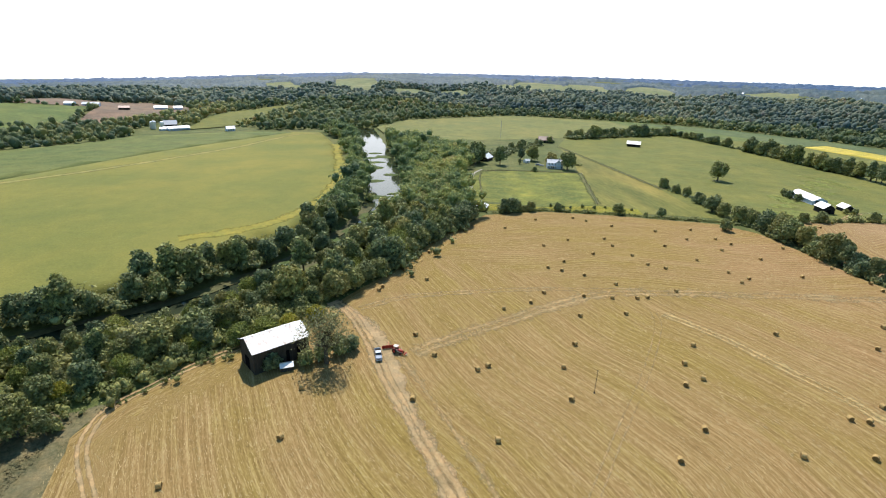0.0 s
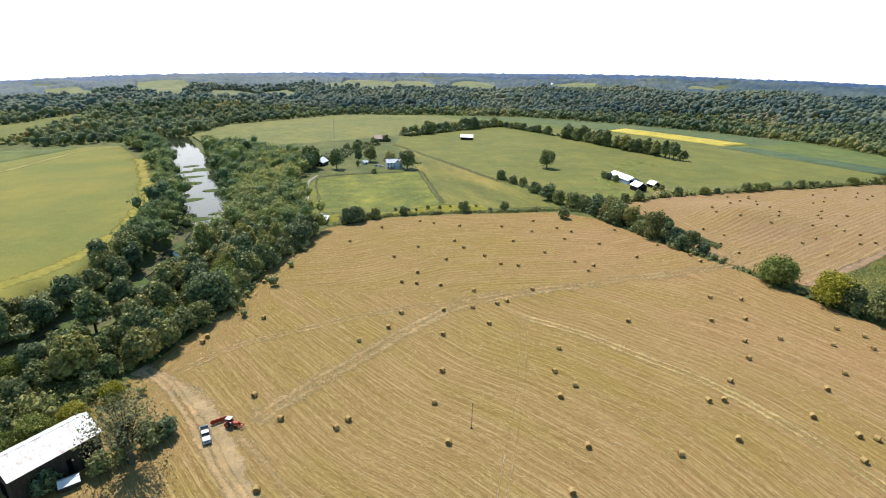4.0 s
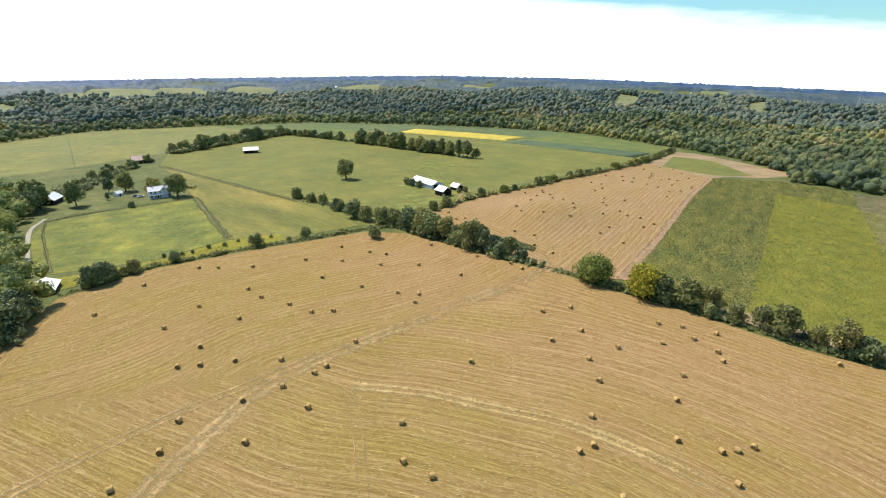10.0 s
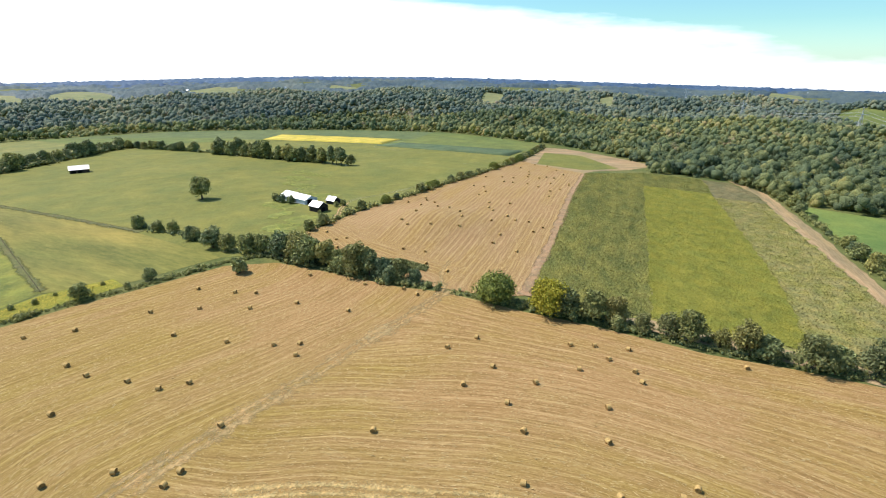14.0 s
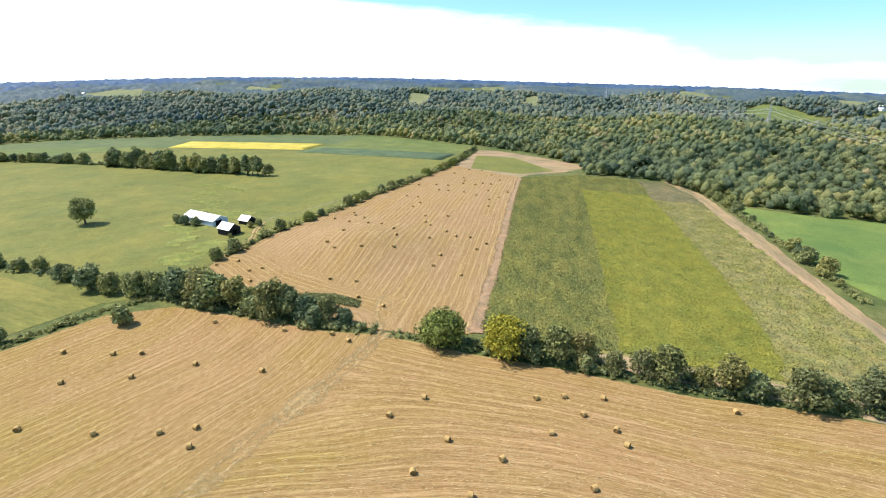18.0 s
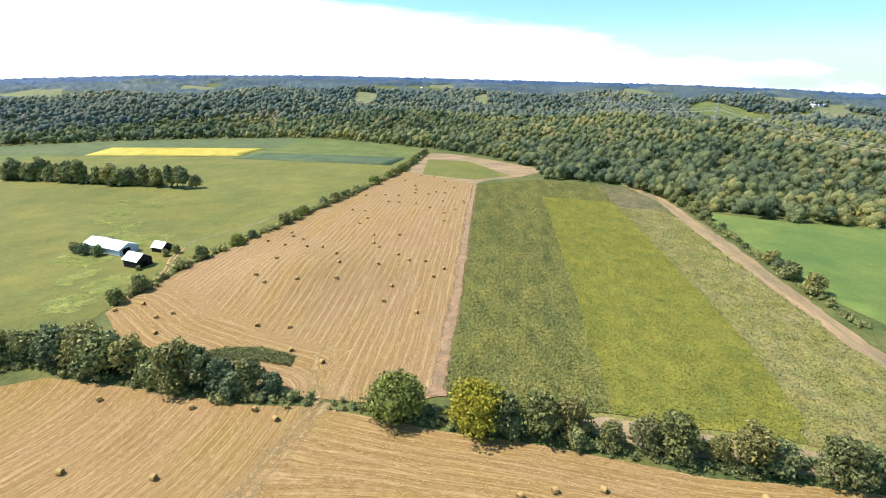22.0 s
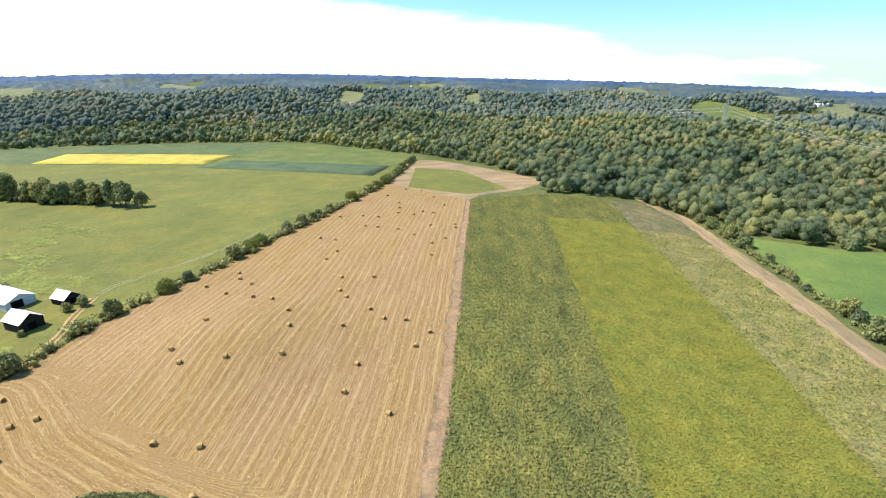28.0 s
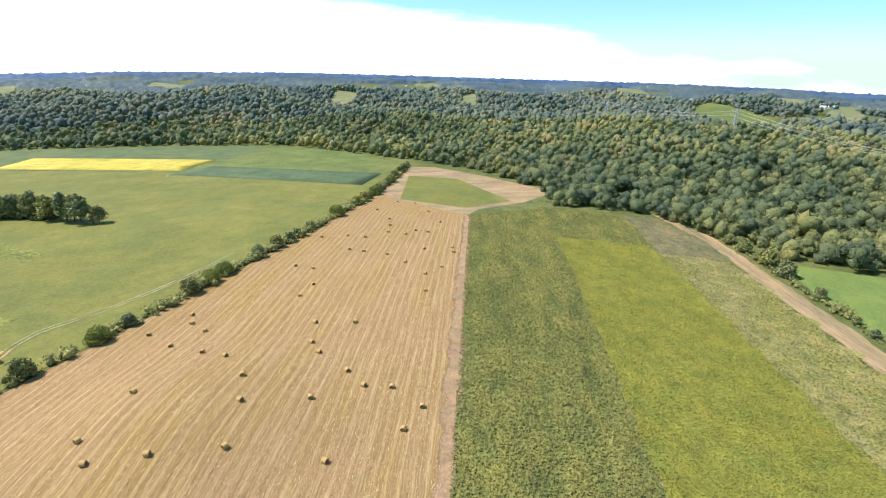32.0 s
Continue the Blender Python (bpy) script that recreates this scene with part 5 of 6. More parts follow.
def tube(a, b, ra, rb=None, sides=10):
    """A round bar from a to b."""
    a, b = Vector(a), Vector(b)
    bm = bmesh.new()
    m = Matrix.Translation((a + b) / 2) @ (b - a).to_track_quat("Z", "Y").to_matrix().to_4x4()
    bmesh.ops.create_cone(bm, cap_ends=True, segments=sides, radius1=ra, radius2=ra if rb is None else rb, depth=(b - a).length, matrix=m)
    return bm


def plain(name, colour, rough=0.6, metal=0.0, spec=0.4, vary=0.15, scale=1.5):
    """A painted or plain surface with faint wear."""
    m, n, l, b = shader(name, rough, spec)
    b.inputs["Metallic"].default_value = metal
    v = place_of(n, l, "object")
    f = grain(n, l, v, scale, 5, 0.65)
    lo = tuple(c * (1 - vary) for c in colour)
    hi = tuple(min(c * (1 + vary), 1) for c in colour)
    l.new(ramp(n, l, f, [(0.3, lo), (0.7, hi)]), b.inputs["Base Color"])
    relief(n, l, b, f, 0.1, 0.01)
    return m


def tin_roof(name, base, rust, share):
    m, n, l, b = shader(name, 0.55, 0.6)
    b.inputs["Metallic"].default_value = 0.3
    v = place_of(n, l, "object", (1, 0.35, 1))
    f = grain(n, l, v, 0.8, 6, 0.7)
    w = n.new("ShaderNodeTexWave")
    w.inputs["Scale"].default_value = 1.6
    w.bands_direction = "X"
    l.new(place_of(n, l, "object"), w.inputs["Vector"])
    p = ramp(n, l, f, [(0.47, (0, 0, 0)), (0.66, (share, share, share))])
    l.new(blend(n, l, p, base, rust), b.inputs["Base Color"])
    relief(n, l, b, w.outputs["Fac"], 0.4, 0.03)
    return m


M_TIN = tin_roof("pale_tin", (0.93, 0.92, 0.90), (0.50, 0.30, 0.18), 0.6)
M_TIN_WHITE = tin_roof("white_tin", (0.93, 0.93, 0.92), (0.62, 0.60, 0.56), 0.4)
M_TIN_BROWN = tin_roof("brown_tin", (0.40, 0.30, 0.25), (0.26, 0.16, 0.12), 0.6)
M_TIN_GREY = tin_roof("grey_tin", (0.50, 0.52, 0.56), (0.38, 0.36, 0.34), 0.4)
M_BOARD = two_scale("weathered_boards", (0.035, 0.030, 0.026), (0.10, 0.085, 0.07), 2.2, (0.13, 0.11, 0.09), 0.4, where="object", stretch=(4, 4, 0.3), bump=0.6, depth=0.03)
M_BLACK = two_scale("black_boards", (0.016, 0.016, 0.018), (0.05, 0.048, 0.048), 2.0, (0.07, 0.06, 0.055), 0.4, where="object", stretch=(4, 4, 0.3), bump=0.5, depth=0.03)
M_WHITE = plain("white_siding", (0.74, 0.76, 0.80), 0.6)
M_SIDING = plain("pale_blue_siding", (0.55, 0.62, 0.74), 0.5)
M_GLASS = plain("dark_glass", (0.02, 0.025, 0.03), 0.08, 0, 0.8, 0.1)
# Near-black door panels: the shade of an open doorway put into the colour.
M_SHADE = plain("opening_shade", (0.010, 0.010, 0.011), 0.9, 0, 0.0, 0.2)
M_STONE = plain("grey_stone", (0.32, 0.31, 0.29), 0.9)
M_RED = plain("red_paint", (0.42, 0.035, 0.02), 0.4)
M_RUBBER = plain("black_rubber", (0.018, 0.018, 0.018), 0.85)
M_SILVER = plain("silver_paint", (0.30, 0.33, 0.38), 0.25, 0.5, 0.6, 0.08)
M_STEEL = plain("grey_steel", (0.52, 0.53, 0.55), 0.5, 0.3)
M_CREAM = plain("cream_paint", (0.72, 0.68, 0.58), 0.5)
M_POLE = two_scale("old_pole_wood", (0.12, 0.09, 0.06), (0.24, 0.19, 0.14), 4.0, (0.16, 0.13, 0.10), 0.6, where="object", stretch=(4, 4, 0.4), bump=0.4, depth=0.02)
M_BALE = two_scale("rolled_hay", (0.48, 0.28, 0.095), (0.95, 0.66, 0.29), 5.0, (0.62, 0.40, 0.155), 1.0, where="object", bump=0.9, depth=0.06)
M_BALE_END = two_scale("rolled_hay_end", (0.23, 0.135, 0.05), (0.46, 0.29, 0.115), 6.0, (0.42, 0.28, 0.11), 1.5, where="object", bump=0.9, depth=0.06)


def gable_building(name, x, y, turn, long, wide, eave, ridge, walls, roof, label, category="barn", sheet_w=0.0, over=0.5, doors=(), windows=(), lean_to=None):
    """A building with a pitched roof. Its ridge runs along its own x. doors and windows: (side, place along the side, bottom, width, height, material)."""
    root = new(name)
    root.matrix_basis = pose(x, y, gz(x, y) - 0.15, 0, 0, turn)
    h, w = long / 2, wide / 2
    bm = bmesh.new()
    outer = [(-w, 0), (w, 0), (w, eave), (0, ridge), (-w, eave)]
    t = 0.18
    inner = [(-w + t, 0), (w - t, 0), (w - t, eave - 0.05), (0, ridge - 0.2), (-w + t, eave - 0.05)]
    for ring in (outer, inner):
        a = [bm.verts.new((-h + (t if ring is inner else 0), q[0], q[1])) for q in ring]
        b = [bm.verts.new((h - (t if ring is inner else 0), q[0], q[1])) for q in ring]
        bm.faces.new(a)
        bm.faces.new(b[::-1])
        for k in (1, 4):
            bm.faces.new((a[k], b[k], b[(k + 1) % 5], a[(k + 1) % 5]))
    bmesh.ops.recalc_face_normals(bm, faces=bm.faces[:])
    part("wall", bm, walls, root)
    slope = math.hypot(w, ridge - eave)
    rise = math.atan2(ridge - eave, w)
    drop = over * math.sin(rise)
    for side in (-1, 1):
        count = max(int(round((long + 2 * over) / sheet_w)), 1) if sheet_w else 1
        each = (long + 2 * over) / count
        for k in range(count):
            bm = bmesh.new()
            cx = -h - over + each * (k + 0.5)
            lift = 0.012 * (k % 2)
            p0 = Vector((0, side * (w + over * math.cos(rise)), eave - drop))
            p1 = Vector((0, -side * 0.02, ridge + 0.02))
            up = Vector((0, side * math.sin(rise), math.cos(rise)))
            v = []
            for e in (-each / 2, each / 2):
                for p in (p0, p1):
                    for q in (0.02 + lift, 0.10 + lift):
                        v.append(bm.verts.new(Vector((cx + e, 0, 0)) + p + up * q))
            for f in ((0, 1, 3, 2), (4, 6, 7, 5), (0, 4, 5, 1), (2, 3, 7, 6), (1, 5, 7, 3), (0, 2, 6, 4)):
                bm.faces.new([v[i] for i in f])
            bmesh.ops.recalc_face_normals(bm, faces=bm.faces[:])
            part("roof_sheet" if sheet_w else "roof", bm, roof, root)
    part("ridge_cap", box(0, 0, ridge + 0.11, long + 2 * over, 0.34, 0.05), roof, root)
    places = {"front": (0, -w, 0), "back": (0, w, 0), "left": (-h, 0, 1), "right": (h, 0, 1)}
    for items, word in ((doors, "door"), (windows, "window")):
        for side, along_, bottom, ww, hh, mat in items:
            px, py, flip = places[side]
            sgn = -1 if side in ("front", "left") else 1
            if flip:
                q = box(px + sgn * 0.03, along_, bottom + hh / 2, 0.10, ww, hh)
            else:
                q = box(along_, py + sgn * 0.03, bottom + hh / 2, ww, 0.10, hh)
            d = part(word, q, mat, root)
            if word == "window":
                for e in (-1, 1):
                    if flip:
                        part("window_frame", box(px + sgn * 0.08, along_ + e * ww / 2, bottom + hh / 2, 0.12, 0.10, hh + 0.2), M_WHITE, d)
                    else:
                        part("window_frame", box(along_ + e * ww / 2, py + sgn * 0.08, bottom + hh / 2, 0.10, 0.12, hh + 0.2), M_WHITE, d)
                if flip:
                    part("window_sill", box(px + sgn * 0.10, along_, bottom - 0.05, 0.18, ww + 0.2, 0.1), M_WHITE, d)
                else:
                    part("window_sill", box(along_, py + sgn * 0.10, bottom - 0.05, ww + 0.2, 0.18, 0.1), M_WHITE, d)
    return tagged(root, label, category)


# the old tobacco barn beside the tracks
gable_building("tobacco_barn", -46.9, 125.2, 40.5, 15.8, 9.5, 6.8, 9.3, M_BOARD, M_TIN, "old dark board barn with a rust-stained white tin roof", sheet_w=1.1, over=0.4,
               doors=[("left", 0, 0.2, 3.2, 3.6, M_SHADE), ("front", -4.6, 0.2, 0.9, 4.2, M_SHADE), ("front", -1.5, 0.2, 0.9, 4.2, M_SHADE), ("front", 1.6, 0.2, 0.9, 4.2, M_SHADE),
                      ("front", 4.7, 0.2, 0.9, 4.2, M_SHADE)])
gable_building("small_shed", -42.2, 119.6, 20, 3.2, 2.4, 1.6, 2.2, M_BOARD, M_TIN_WHITE, "small shed with a bright white tin roof beside the barn", "shed", over=0.25)
gable_building("long_shed", 243, 331.5, 88, 24, 9.5, 3.4, 5.4, M_SIDING, M_TIN_WHITE, "long white machine shed with an open dark doorway", "shed", sheet_w=2.0, over=0.3,
               doors=[("left", 1.2, 0.1, 3.8, 3.3, M_SHADE), ("back", 6, 0.1, 1.1, 2.1, M_WHITE)])
gable_building("black_barn", 232.6, 301.6, 89, 8.2, 7.2, 3.6, 6.0, M_BLACK, M_TIN_WHITE, "black board barn with a bright white tin roof", sheet_w=1.4, over=0.35,
               doors=[("left", 0, 0.1, 2.4, 2.8, M_SHADE)])
gable_building("black_barn", 250.6, 308.4, 92, 6.4, 6.0, 2.6, 4.6, M_BLACK, M_TIN_WHITE, "small black board barn with a pale tin roof", sheet_w=1.4, over=0.3,
               doors=[("left", 0, 0.1, 1.8, 2.2, M_SHADE)])
gable_building("hay_barn", 214.5, 583, -22, 14, 9, 3.6, 6.2, M_BOARD, M_TIN_WHITE, "open-sided dark barn with a bright white roof in pasture", sheet_w=2.0,
               doors=[("front", -4, 0.1, 3.0, 3.0, M_SHADE), ("front", 0.5, 0.1, 3.0, 3.0, M_SHADE), ("right", 0, 0.1, 3.4, 3.2, M_SHADE)])
gable_building("old_barn", 115, 588, -5, 15, 10, 3.6, 7.0, M_BOARD, M_TIN_BROWN, "weathered barn with a rusty brown roof among bushes", sheet_w=2.0)
gable_building("farm_barn", 36.5, 447, 60, 11, 8.5, 3.2, 6.0, M_BLACK, M_TIN_WHITE, "dark barn with a pale roof beside the river woods", sheet_w=1.8, doors=[("left", 0, 0.1, 2.4, 2.6, M_SHADE)])
gable_building("roadside_barn", 20.3, 280.5, 74, 9.6, 8.4, 1.9, 3.4, M_BOARD, M_TIN_WHITE, "barn with a bright white tin roof at the field's corner", sheet_w=1.6)


def farmhouse():
    root = gable_building("farmhouse", 91, 418, -4, 12.5, 7.5, 5.0, 7.2, M_WHITE, M_TIN_GREY, "white two-storey farmhouse with a grey metal roof", "house", over=0.4,
                          windows=[("front", a, b, 1.0, 1.5, M_GLASS) for a in (-5, -2.6, 0.2, 2.8, 5.2) for b in (0.9, 3.5)] + [("left", a, b, 1.0, 1.5, M_GLASS) for a in (-1.8, 1.8) for b in (0.9, 3.5)],
                          doors=[("front", -1.2, 0.3, 1.0, 2.1, M_SHADE)])
    part("porch_roof", box(0, -4.9, 2.75, 12.0, 2.5, 0.16, 0.03, 0, 0.0), M_TIN_GREY, root)
    part("porch_floor", box(0, -4.9, 0.25, 12.0, 2.5, 0.3), M_STONE, root)
    for k in range(6):
        part("porch_post", box(-5.7 + k * 2.28, -6.0, 1.5, 0.16, 0.16, 2.4), M_WHITE, root)
    for k in (-3.6, 3.6):
        part("chimney", box(k, 0, 7.5, 0.8, 0.7, 1.8, 0.04), M_STONE, root)
    bm = bmesh.new()
    v = [bm.verts.new(p) for p in ((0.2, -4.6, 5.3), (4.6, -4.6, 5.3), (2.4, -4.6, 7.4), (2.4, 0, 7.4), (0.2, 0, 5.3), (4.6, 0, 5.3))]
    for f in ((0, 1, 2), (0, 2, 3, 4), (1, 5, 3, 2)):
        bm.faces.new([v[i] for i in f])
    part("cross_gable", bm, M_TIN_GREY, root)
    part("gable_wall", box(2.4, -3.95, 2.7, 4.0, 1.2, 5.2), M_WHITE, root)
    return root


farmhouse()
gable_building("garden_shed", 71.5, 440, 30, 4.5, 3.4, 2.2, 3.4, M_WHITE, M_TIN_WHITE, "small white garden shed in the farmyard", "shed", over=0.25, doors=[("front", 0, 0.1, 1.0, 1.9, M_SHADE)])
# the farm across the river
gable_building("dairy_barn", -329, 642, 40, 24, 10, 3.4, 5.4, M_SIDING, M_TIN_GREY, "long low white barn of a distant farm", sheet_w=3.0, windows=[("front", a, 1.0, 1.4, 1.0, M_GLASS) for a in (-9, -6, -3, 0, 3, 6, 9)])
gable_building("gambrel_barn", -352, 668, 30, 15, 11, 4.4, 9.0, M_BLACK, M_TIN_GREY, "dark tall barn of a distant farm", sheet_w=3.0)
gable_building("distant_house", -264, 640, 35, 10, 8, 3.4, 6.0, M_WHITE, M_TIN_GREY, "pale distant house by the wood's edge", "house", windows=[("front", a, 1.0, 1.0, 1.3, M_GLASS) for a in (-3, 0, 3)])
gable_building("milk_shed", -344, 636, 40, 9, 7, 3.0, 4.6, M_WHITE, M_TIN_WHITE, "white shed beside the silos", "shed")
for x_, y_, h_ in ((-362, 648, 9), (-356, 655, 7.5), (-367, 652, 7.5)):
    silo = new("silo")
    silo.matrix_basis = pose(x_, y_, gz(x_, y_) - 0.1)
    part("drum", tube((0, 0, 0), (0, 0, h_), 2.4, None, 20), M_CREAM, silo)
    bm = bmesh.new()
    bmesh.ops.create_uvsphere(bm, u_segments=20, v_segments=8, radius=2.42, matrix=Matrix.Translation((0, 0, h_)) @ Matrix.Diagonal((1, 1, 0.6, 1)))
    part("dome", bm, M_TIN_WHITE, silo)
    for k in range(4):
        part("hoop", tube((0, 0, 1 + k * h_ / 5), (0, 0, 1.08 + k * h_ / 5), 2.44, None, 20), M_STEEL, silo)
    tagged(silo, "pale round silo with a domed cap", "silo", "farm silos")
for k, (x_, y_, t_, l_w, m_) in enumerate([(-530, 790, 20, 22, M_TIN_GREY), (-474, 778, 25, 14, M_TIN_BROWN), (-440, 815, 30, 18, M_TIN_WHITE), (-420, 828, 30, 12, M_TIN_WHITE), (-548, 770, 15, 12, M_TIN_WHITE)]):
    gable_building("distant_barn", x_, y_, t_, l_w, 12, 4, 6.5, M_BOARD if k == 1 else M_SIDING, m_, "low farm building in the ploughed field", sheet_w=4.0)
# white houses scattered over the far hills
far_spots = random.Random(77)
for x_, y_ in [(1500, 20), (1420, -215), (1445, -235), (1470, -225), (1600, 10), (1780, 200), (1850, 190), (980, 1750), (1250, 1600), (-60, 1290), (480, 1450), (-330, 1500), (-900, 1500), (700, 1900), (1500, 1300),
               (2100, 500), (2300, 900), (1900, 900), (100, 1900), (2400, 100), (2000, -200)]:
    gable_building("distant_house", x_, y_, far_spots.uniform(0, 180), far_spots.uniform(8, 12), 7, 4.2, 7.0, M_WHITE, far_spots.choice([M_TIN_WHITE, M_TIN_GREY]), "small white house far off among the woods", "house",
                   windows=[("front", -2, 1.5, 1.2, 1.5, M_GLASS), ("front", 2, 1.5, 1.2, 1.5, M_GLASS)])

# ------------------------------------------------------- vehicles


def wheel(parent, x, y, r, w, rim=M_STEEL):
    t = part("wheel", tube((x, y - w / 2, r), (x, y + w / 2, r), r, None, 18), M_RUBBER, parent)
    part("rim", tube((x, y - w / 2 - 0.02, r), (x, y + w / 2 + 0.02, r), r * 0.55, None, 14), rim, t)


def pickup(x, y, turn):
    root = new("pickup_truck")
    root.matrix_basis = pose(x, y, gz(x, y) + 0.08, 0, 0, turn)
    part("body", box(0, 0, 0.72, 5.3, 1.9, 0.62, 0.12), M_SILVER, root)
    part("bonnet", box(1.75, 0, 1.08, 1.7, 1.75, 0.22, 0.08), M_SILVER, root)
    bm = bmesh.new()
    v = [bm.verts.new(p) for p in ((-0.75, -0.85, 1.02), (1.1, -0.85, 1.02), (1.1, 0.85, 1.02), (-0.75, 0.85, 1.02), (-0.6, -0.7, 1.68), (0.45, -0.7, 1.68), (0.45, 0.7, 1.68), (-0.6, 0.7, 1.68))]
    for f in ((0, 3, 2, 1), (4, 5, 6, 7), (0, 1, 5, 4), (1, 2, 6, 5), (2, 3, 7, 6), (3, 0, 4, 7)):
        bm.faces.new([v[i] for i in f])
    part("cab", bm, M_GLASS, root, "dark glazed cab")
    part("cab_roof", box(-0.08, 0, 1.70, 1.2, 1.5, 0.08, 0.03), M_WHITE, root)
    for s in (-1, 1):
        part("bed_side", box(-1.75, s * 0.88, 1.18, 1.75, 0.1, 0.4, 0.02), M_SILVER, root)
        part("headlight", box(2.64, s * 0.65, 0.85, 0.06, 0.35, 0.2), M_CREAM, root)
        part("mirror", box(0.95, s * 1.05, 1.2, 0.12, 0.2, 0.16, 0.02), M_RUBBER, root)
        for fx in (-1.65, 1.65):
            wheel(root, fx, s * 0.86, 0.38, 0.26)
    part("bed_floor", box(-1.75, 0, 1.05, 1.7, 1.66, 0.04), M_RUBBER, root)
    part("tailgate", box(-2.62, 0, 1.18, 0.1, 1.75, 0.42, 0.02), M_WHITE, root)
    part("bumper", box(2.72, 0, 0.55, 0.14, 1.8, 0.2, 0.04), M_STEEL, root)
    return tagged(root, "silver pickup truck parked on the dirt track", "truck")


def tractor(x, y, turn):
    root = new("tractor")
    root.matrix_basis = Matrix.LocRotScale((x, y, gz(x, y) + 0.1), Euler((0, 0, radians(turn))), (0.85, 0.85, 0.85))
    part("hood", box(0.95, 0, 1.25, 2.0, 0.8, 0.75, 0.1), M_RED, root)
    part("chassis", box(0.2, 0, 0.8, 3.4, 0.5, 0.4, 0.04), M_STEEL, root)
    part("canopy", box(-0.75, 0, 2.55, 1.6, 1.5, 0.12, 0.05), M_CREAM, root, "cream canopy roof")
    for sx in (-1.4, -0.1):
        for s in (-1, 1):
            part("canopy_post", box(sx, s * 0.66, 1.85, 0.08, 0.08, 1.35), M_RED, root)
    part("seat", box(-0.85, 0, 1.5, 0.5, 0.5, 0.5, 0.08), M_RUBBER, root)
    part("steering_wheel", tube((-0.25, 0, 1.75), (-0.2, 0, 1.79), 0.2), M_RUBBER, root)
    part("exhaust", tube((1.2, 0.25, 1.6), (1.2, 0.25, 2.5), 0.05), M_STEEL, root)
    for s in (-1, 1):
        wheel(root, -0.9, s * 0.85, 0.82, 0.45, M_RED)
        wheel(root, 1.55, s * 0.72, 0.45, 0.26, M_RED)
        part("fender", box(-0.9, s * 0.85, 1.72, 1.2, 0.5, 0.08, 0.03), M_RED, root)
        part("loader_arm", box(1.9, s * 0.5, 1.15, 2.6, 0.14, 0.16, 0.02, 0, 0.28), M_RED, root)
    part("loader_bar", box(3.1, 0, 0.75, 0.2, 1.6, 0.5, 0.03), M_RED, root)
    for s in (-0.4, 0.4):
        part("bale_spike", tube((3.1, s, 0.7), (4.4, s, 0.62), 0.05, 0.015), M_STEEL, root)
    return tagged(root, "red farm tractor with a cream canopy and front loader", "tractor")


def hay_rake(x, y, turn):
    root = new("hay_rake")
    root.matrix_basis = pose(x, y, gz(x, y) + 0.1, 0, 0, turn)
    part("frame_bar", box(0, 0, 0.8, 3.4, 0.16, 0.16), M_RED, root)
    part("drawbar", box(0.3, 0.9, 0.7, 0.14, 1.9, 0.14), M_RED, root)
    for k in range(4):
        part("rake_wheel", tube((-1.35 + k * 0.9, -0.25, 0.62), (-1.35 + k * 0.9, -0.19, 0.62), 0.6, None, 14), M_RED, root)
    for s in (-1.2, 1.2):
        wheel(root, s, 0.3, 0.34, 0.2)
    return tagged(root, "red wheeled hay rake behind the tractor", "farm implement")


pickup(-18.0, 126.0, 282)
tractor(-12.6, 128.2, 330)
hay_rake(-15.6, 130.6, 15)


def parked_car(x, y, turn, paint, label):
    root = new("parked_car")
    root.matrix_basis = pose(x, y, gz(x, y) + 0.06, 0, 0, turn)
    part("body", box(0, 0, 0.62, 4.4, 1.75, 0.6, 0.14), paint, root)
    part("cabin", box(-0.2, 0, 1.12, 2.3, 1.5, 0.52, 0.2), M_GLASS, root)
    for s in (-1, 1):
        for fx in (-1.35, 1.35):
            wheel(root, fx, s * 0.8, 0.33, 0.22)
    tagged(root, label, "car")


parked_car(81.5, 425, 15, M_STEEL, "dark grey car parked by the farmhouse")
parked_car(79.5, 429, 10, M_SILVER, "silver car parked by the farmhouse")

# ------------------------------------------------------- poles, pylons, fences
pole = new("field_pole")
pole.matrix_basis = pose(39.6, 111, gz(39.6, 111))
part("post", tube((0, 0, -0.3), (0, 0, 7.2), 0.075, 0.05), M_POLE, pole)
part("crossbar", box(0, 0, 6.9, 0.5, 0.1, 0.1), M_POLE, pole)
part("guard", tube((0, 0, 0), (0, 0, 0.5), 0.3, 0.15, 8), M_BOARD, pole)
tagged(pole, "thin wooden pole standing alone in the stubble", "pole")
mast = new("radio_mast")
mast.matrix_basis = pose(66, 607, gz(66, 607))
for k in range(3):
    a = k * 2.094
    part("leg", tube((math.cos(a) * 0.4, math.sin(a) * 0.4, 0), (math.cos(a) * 0.15, math.sin(a) * 0.15, 22), 0.09), M_STEEL, mast)
for k in range(10):
    part("rung", tube((-0.3, -0.2, 1 + k * 2.1), (0.3, 0.2, 2 + k * 2.1), 0.05, None, 5), M_STEEL, mast)
tagged(mast, "slender steel lattice mast behind the farm", "mast")


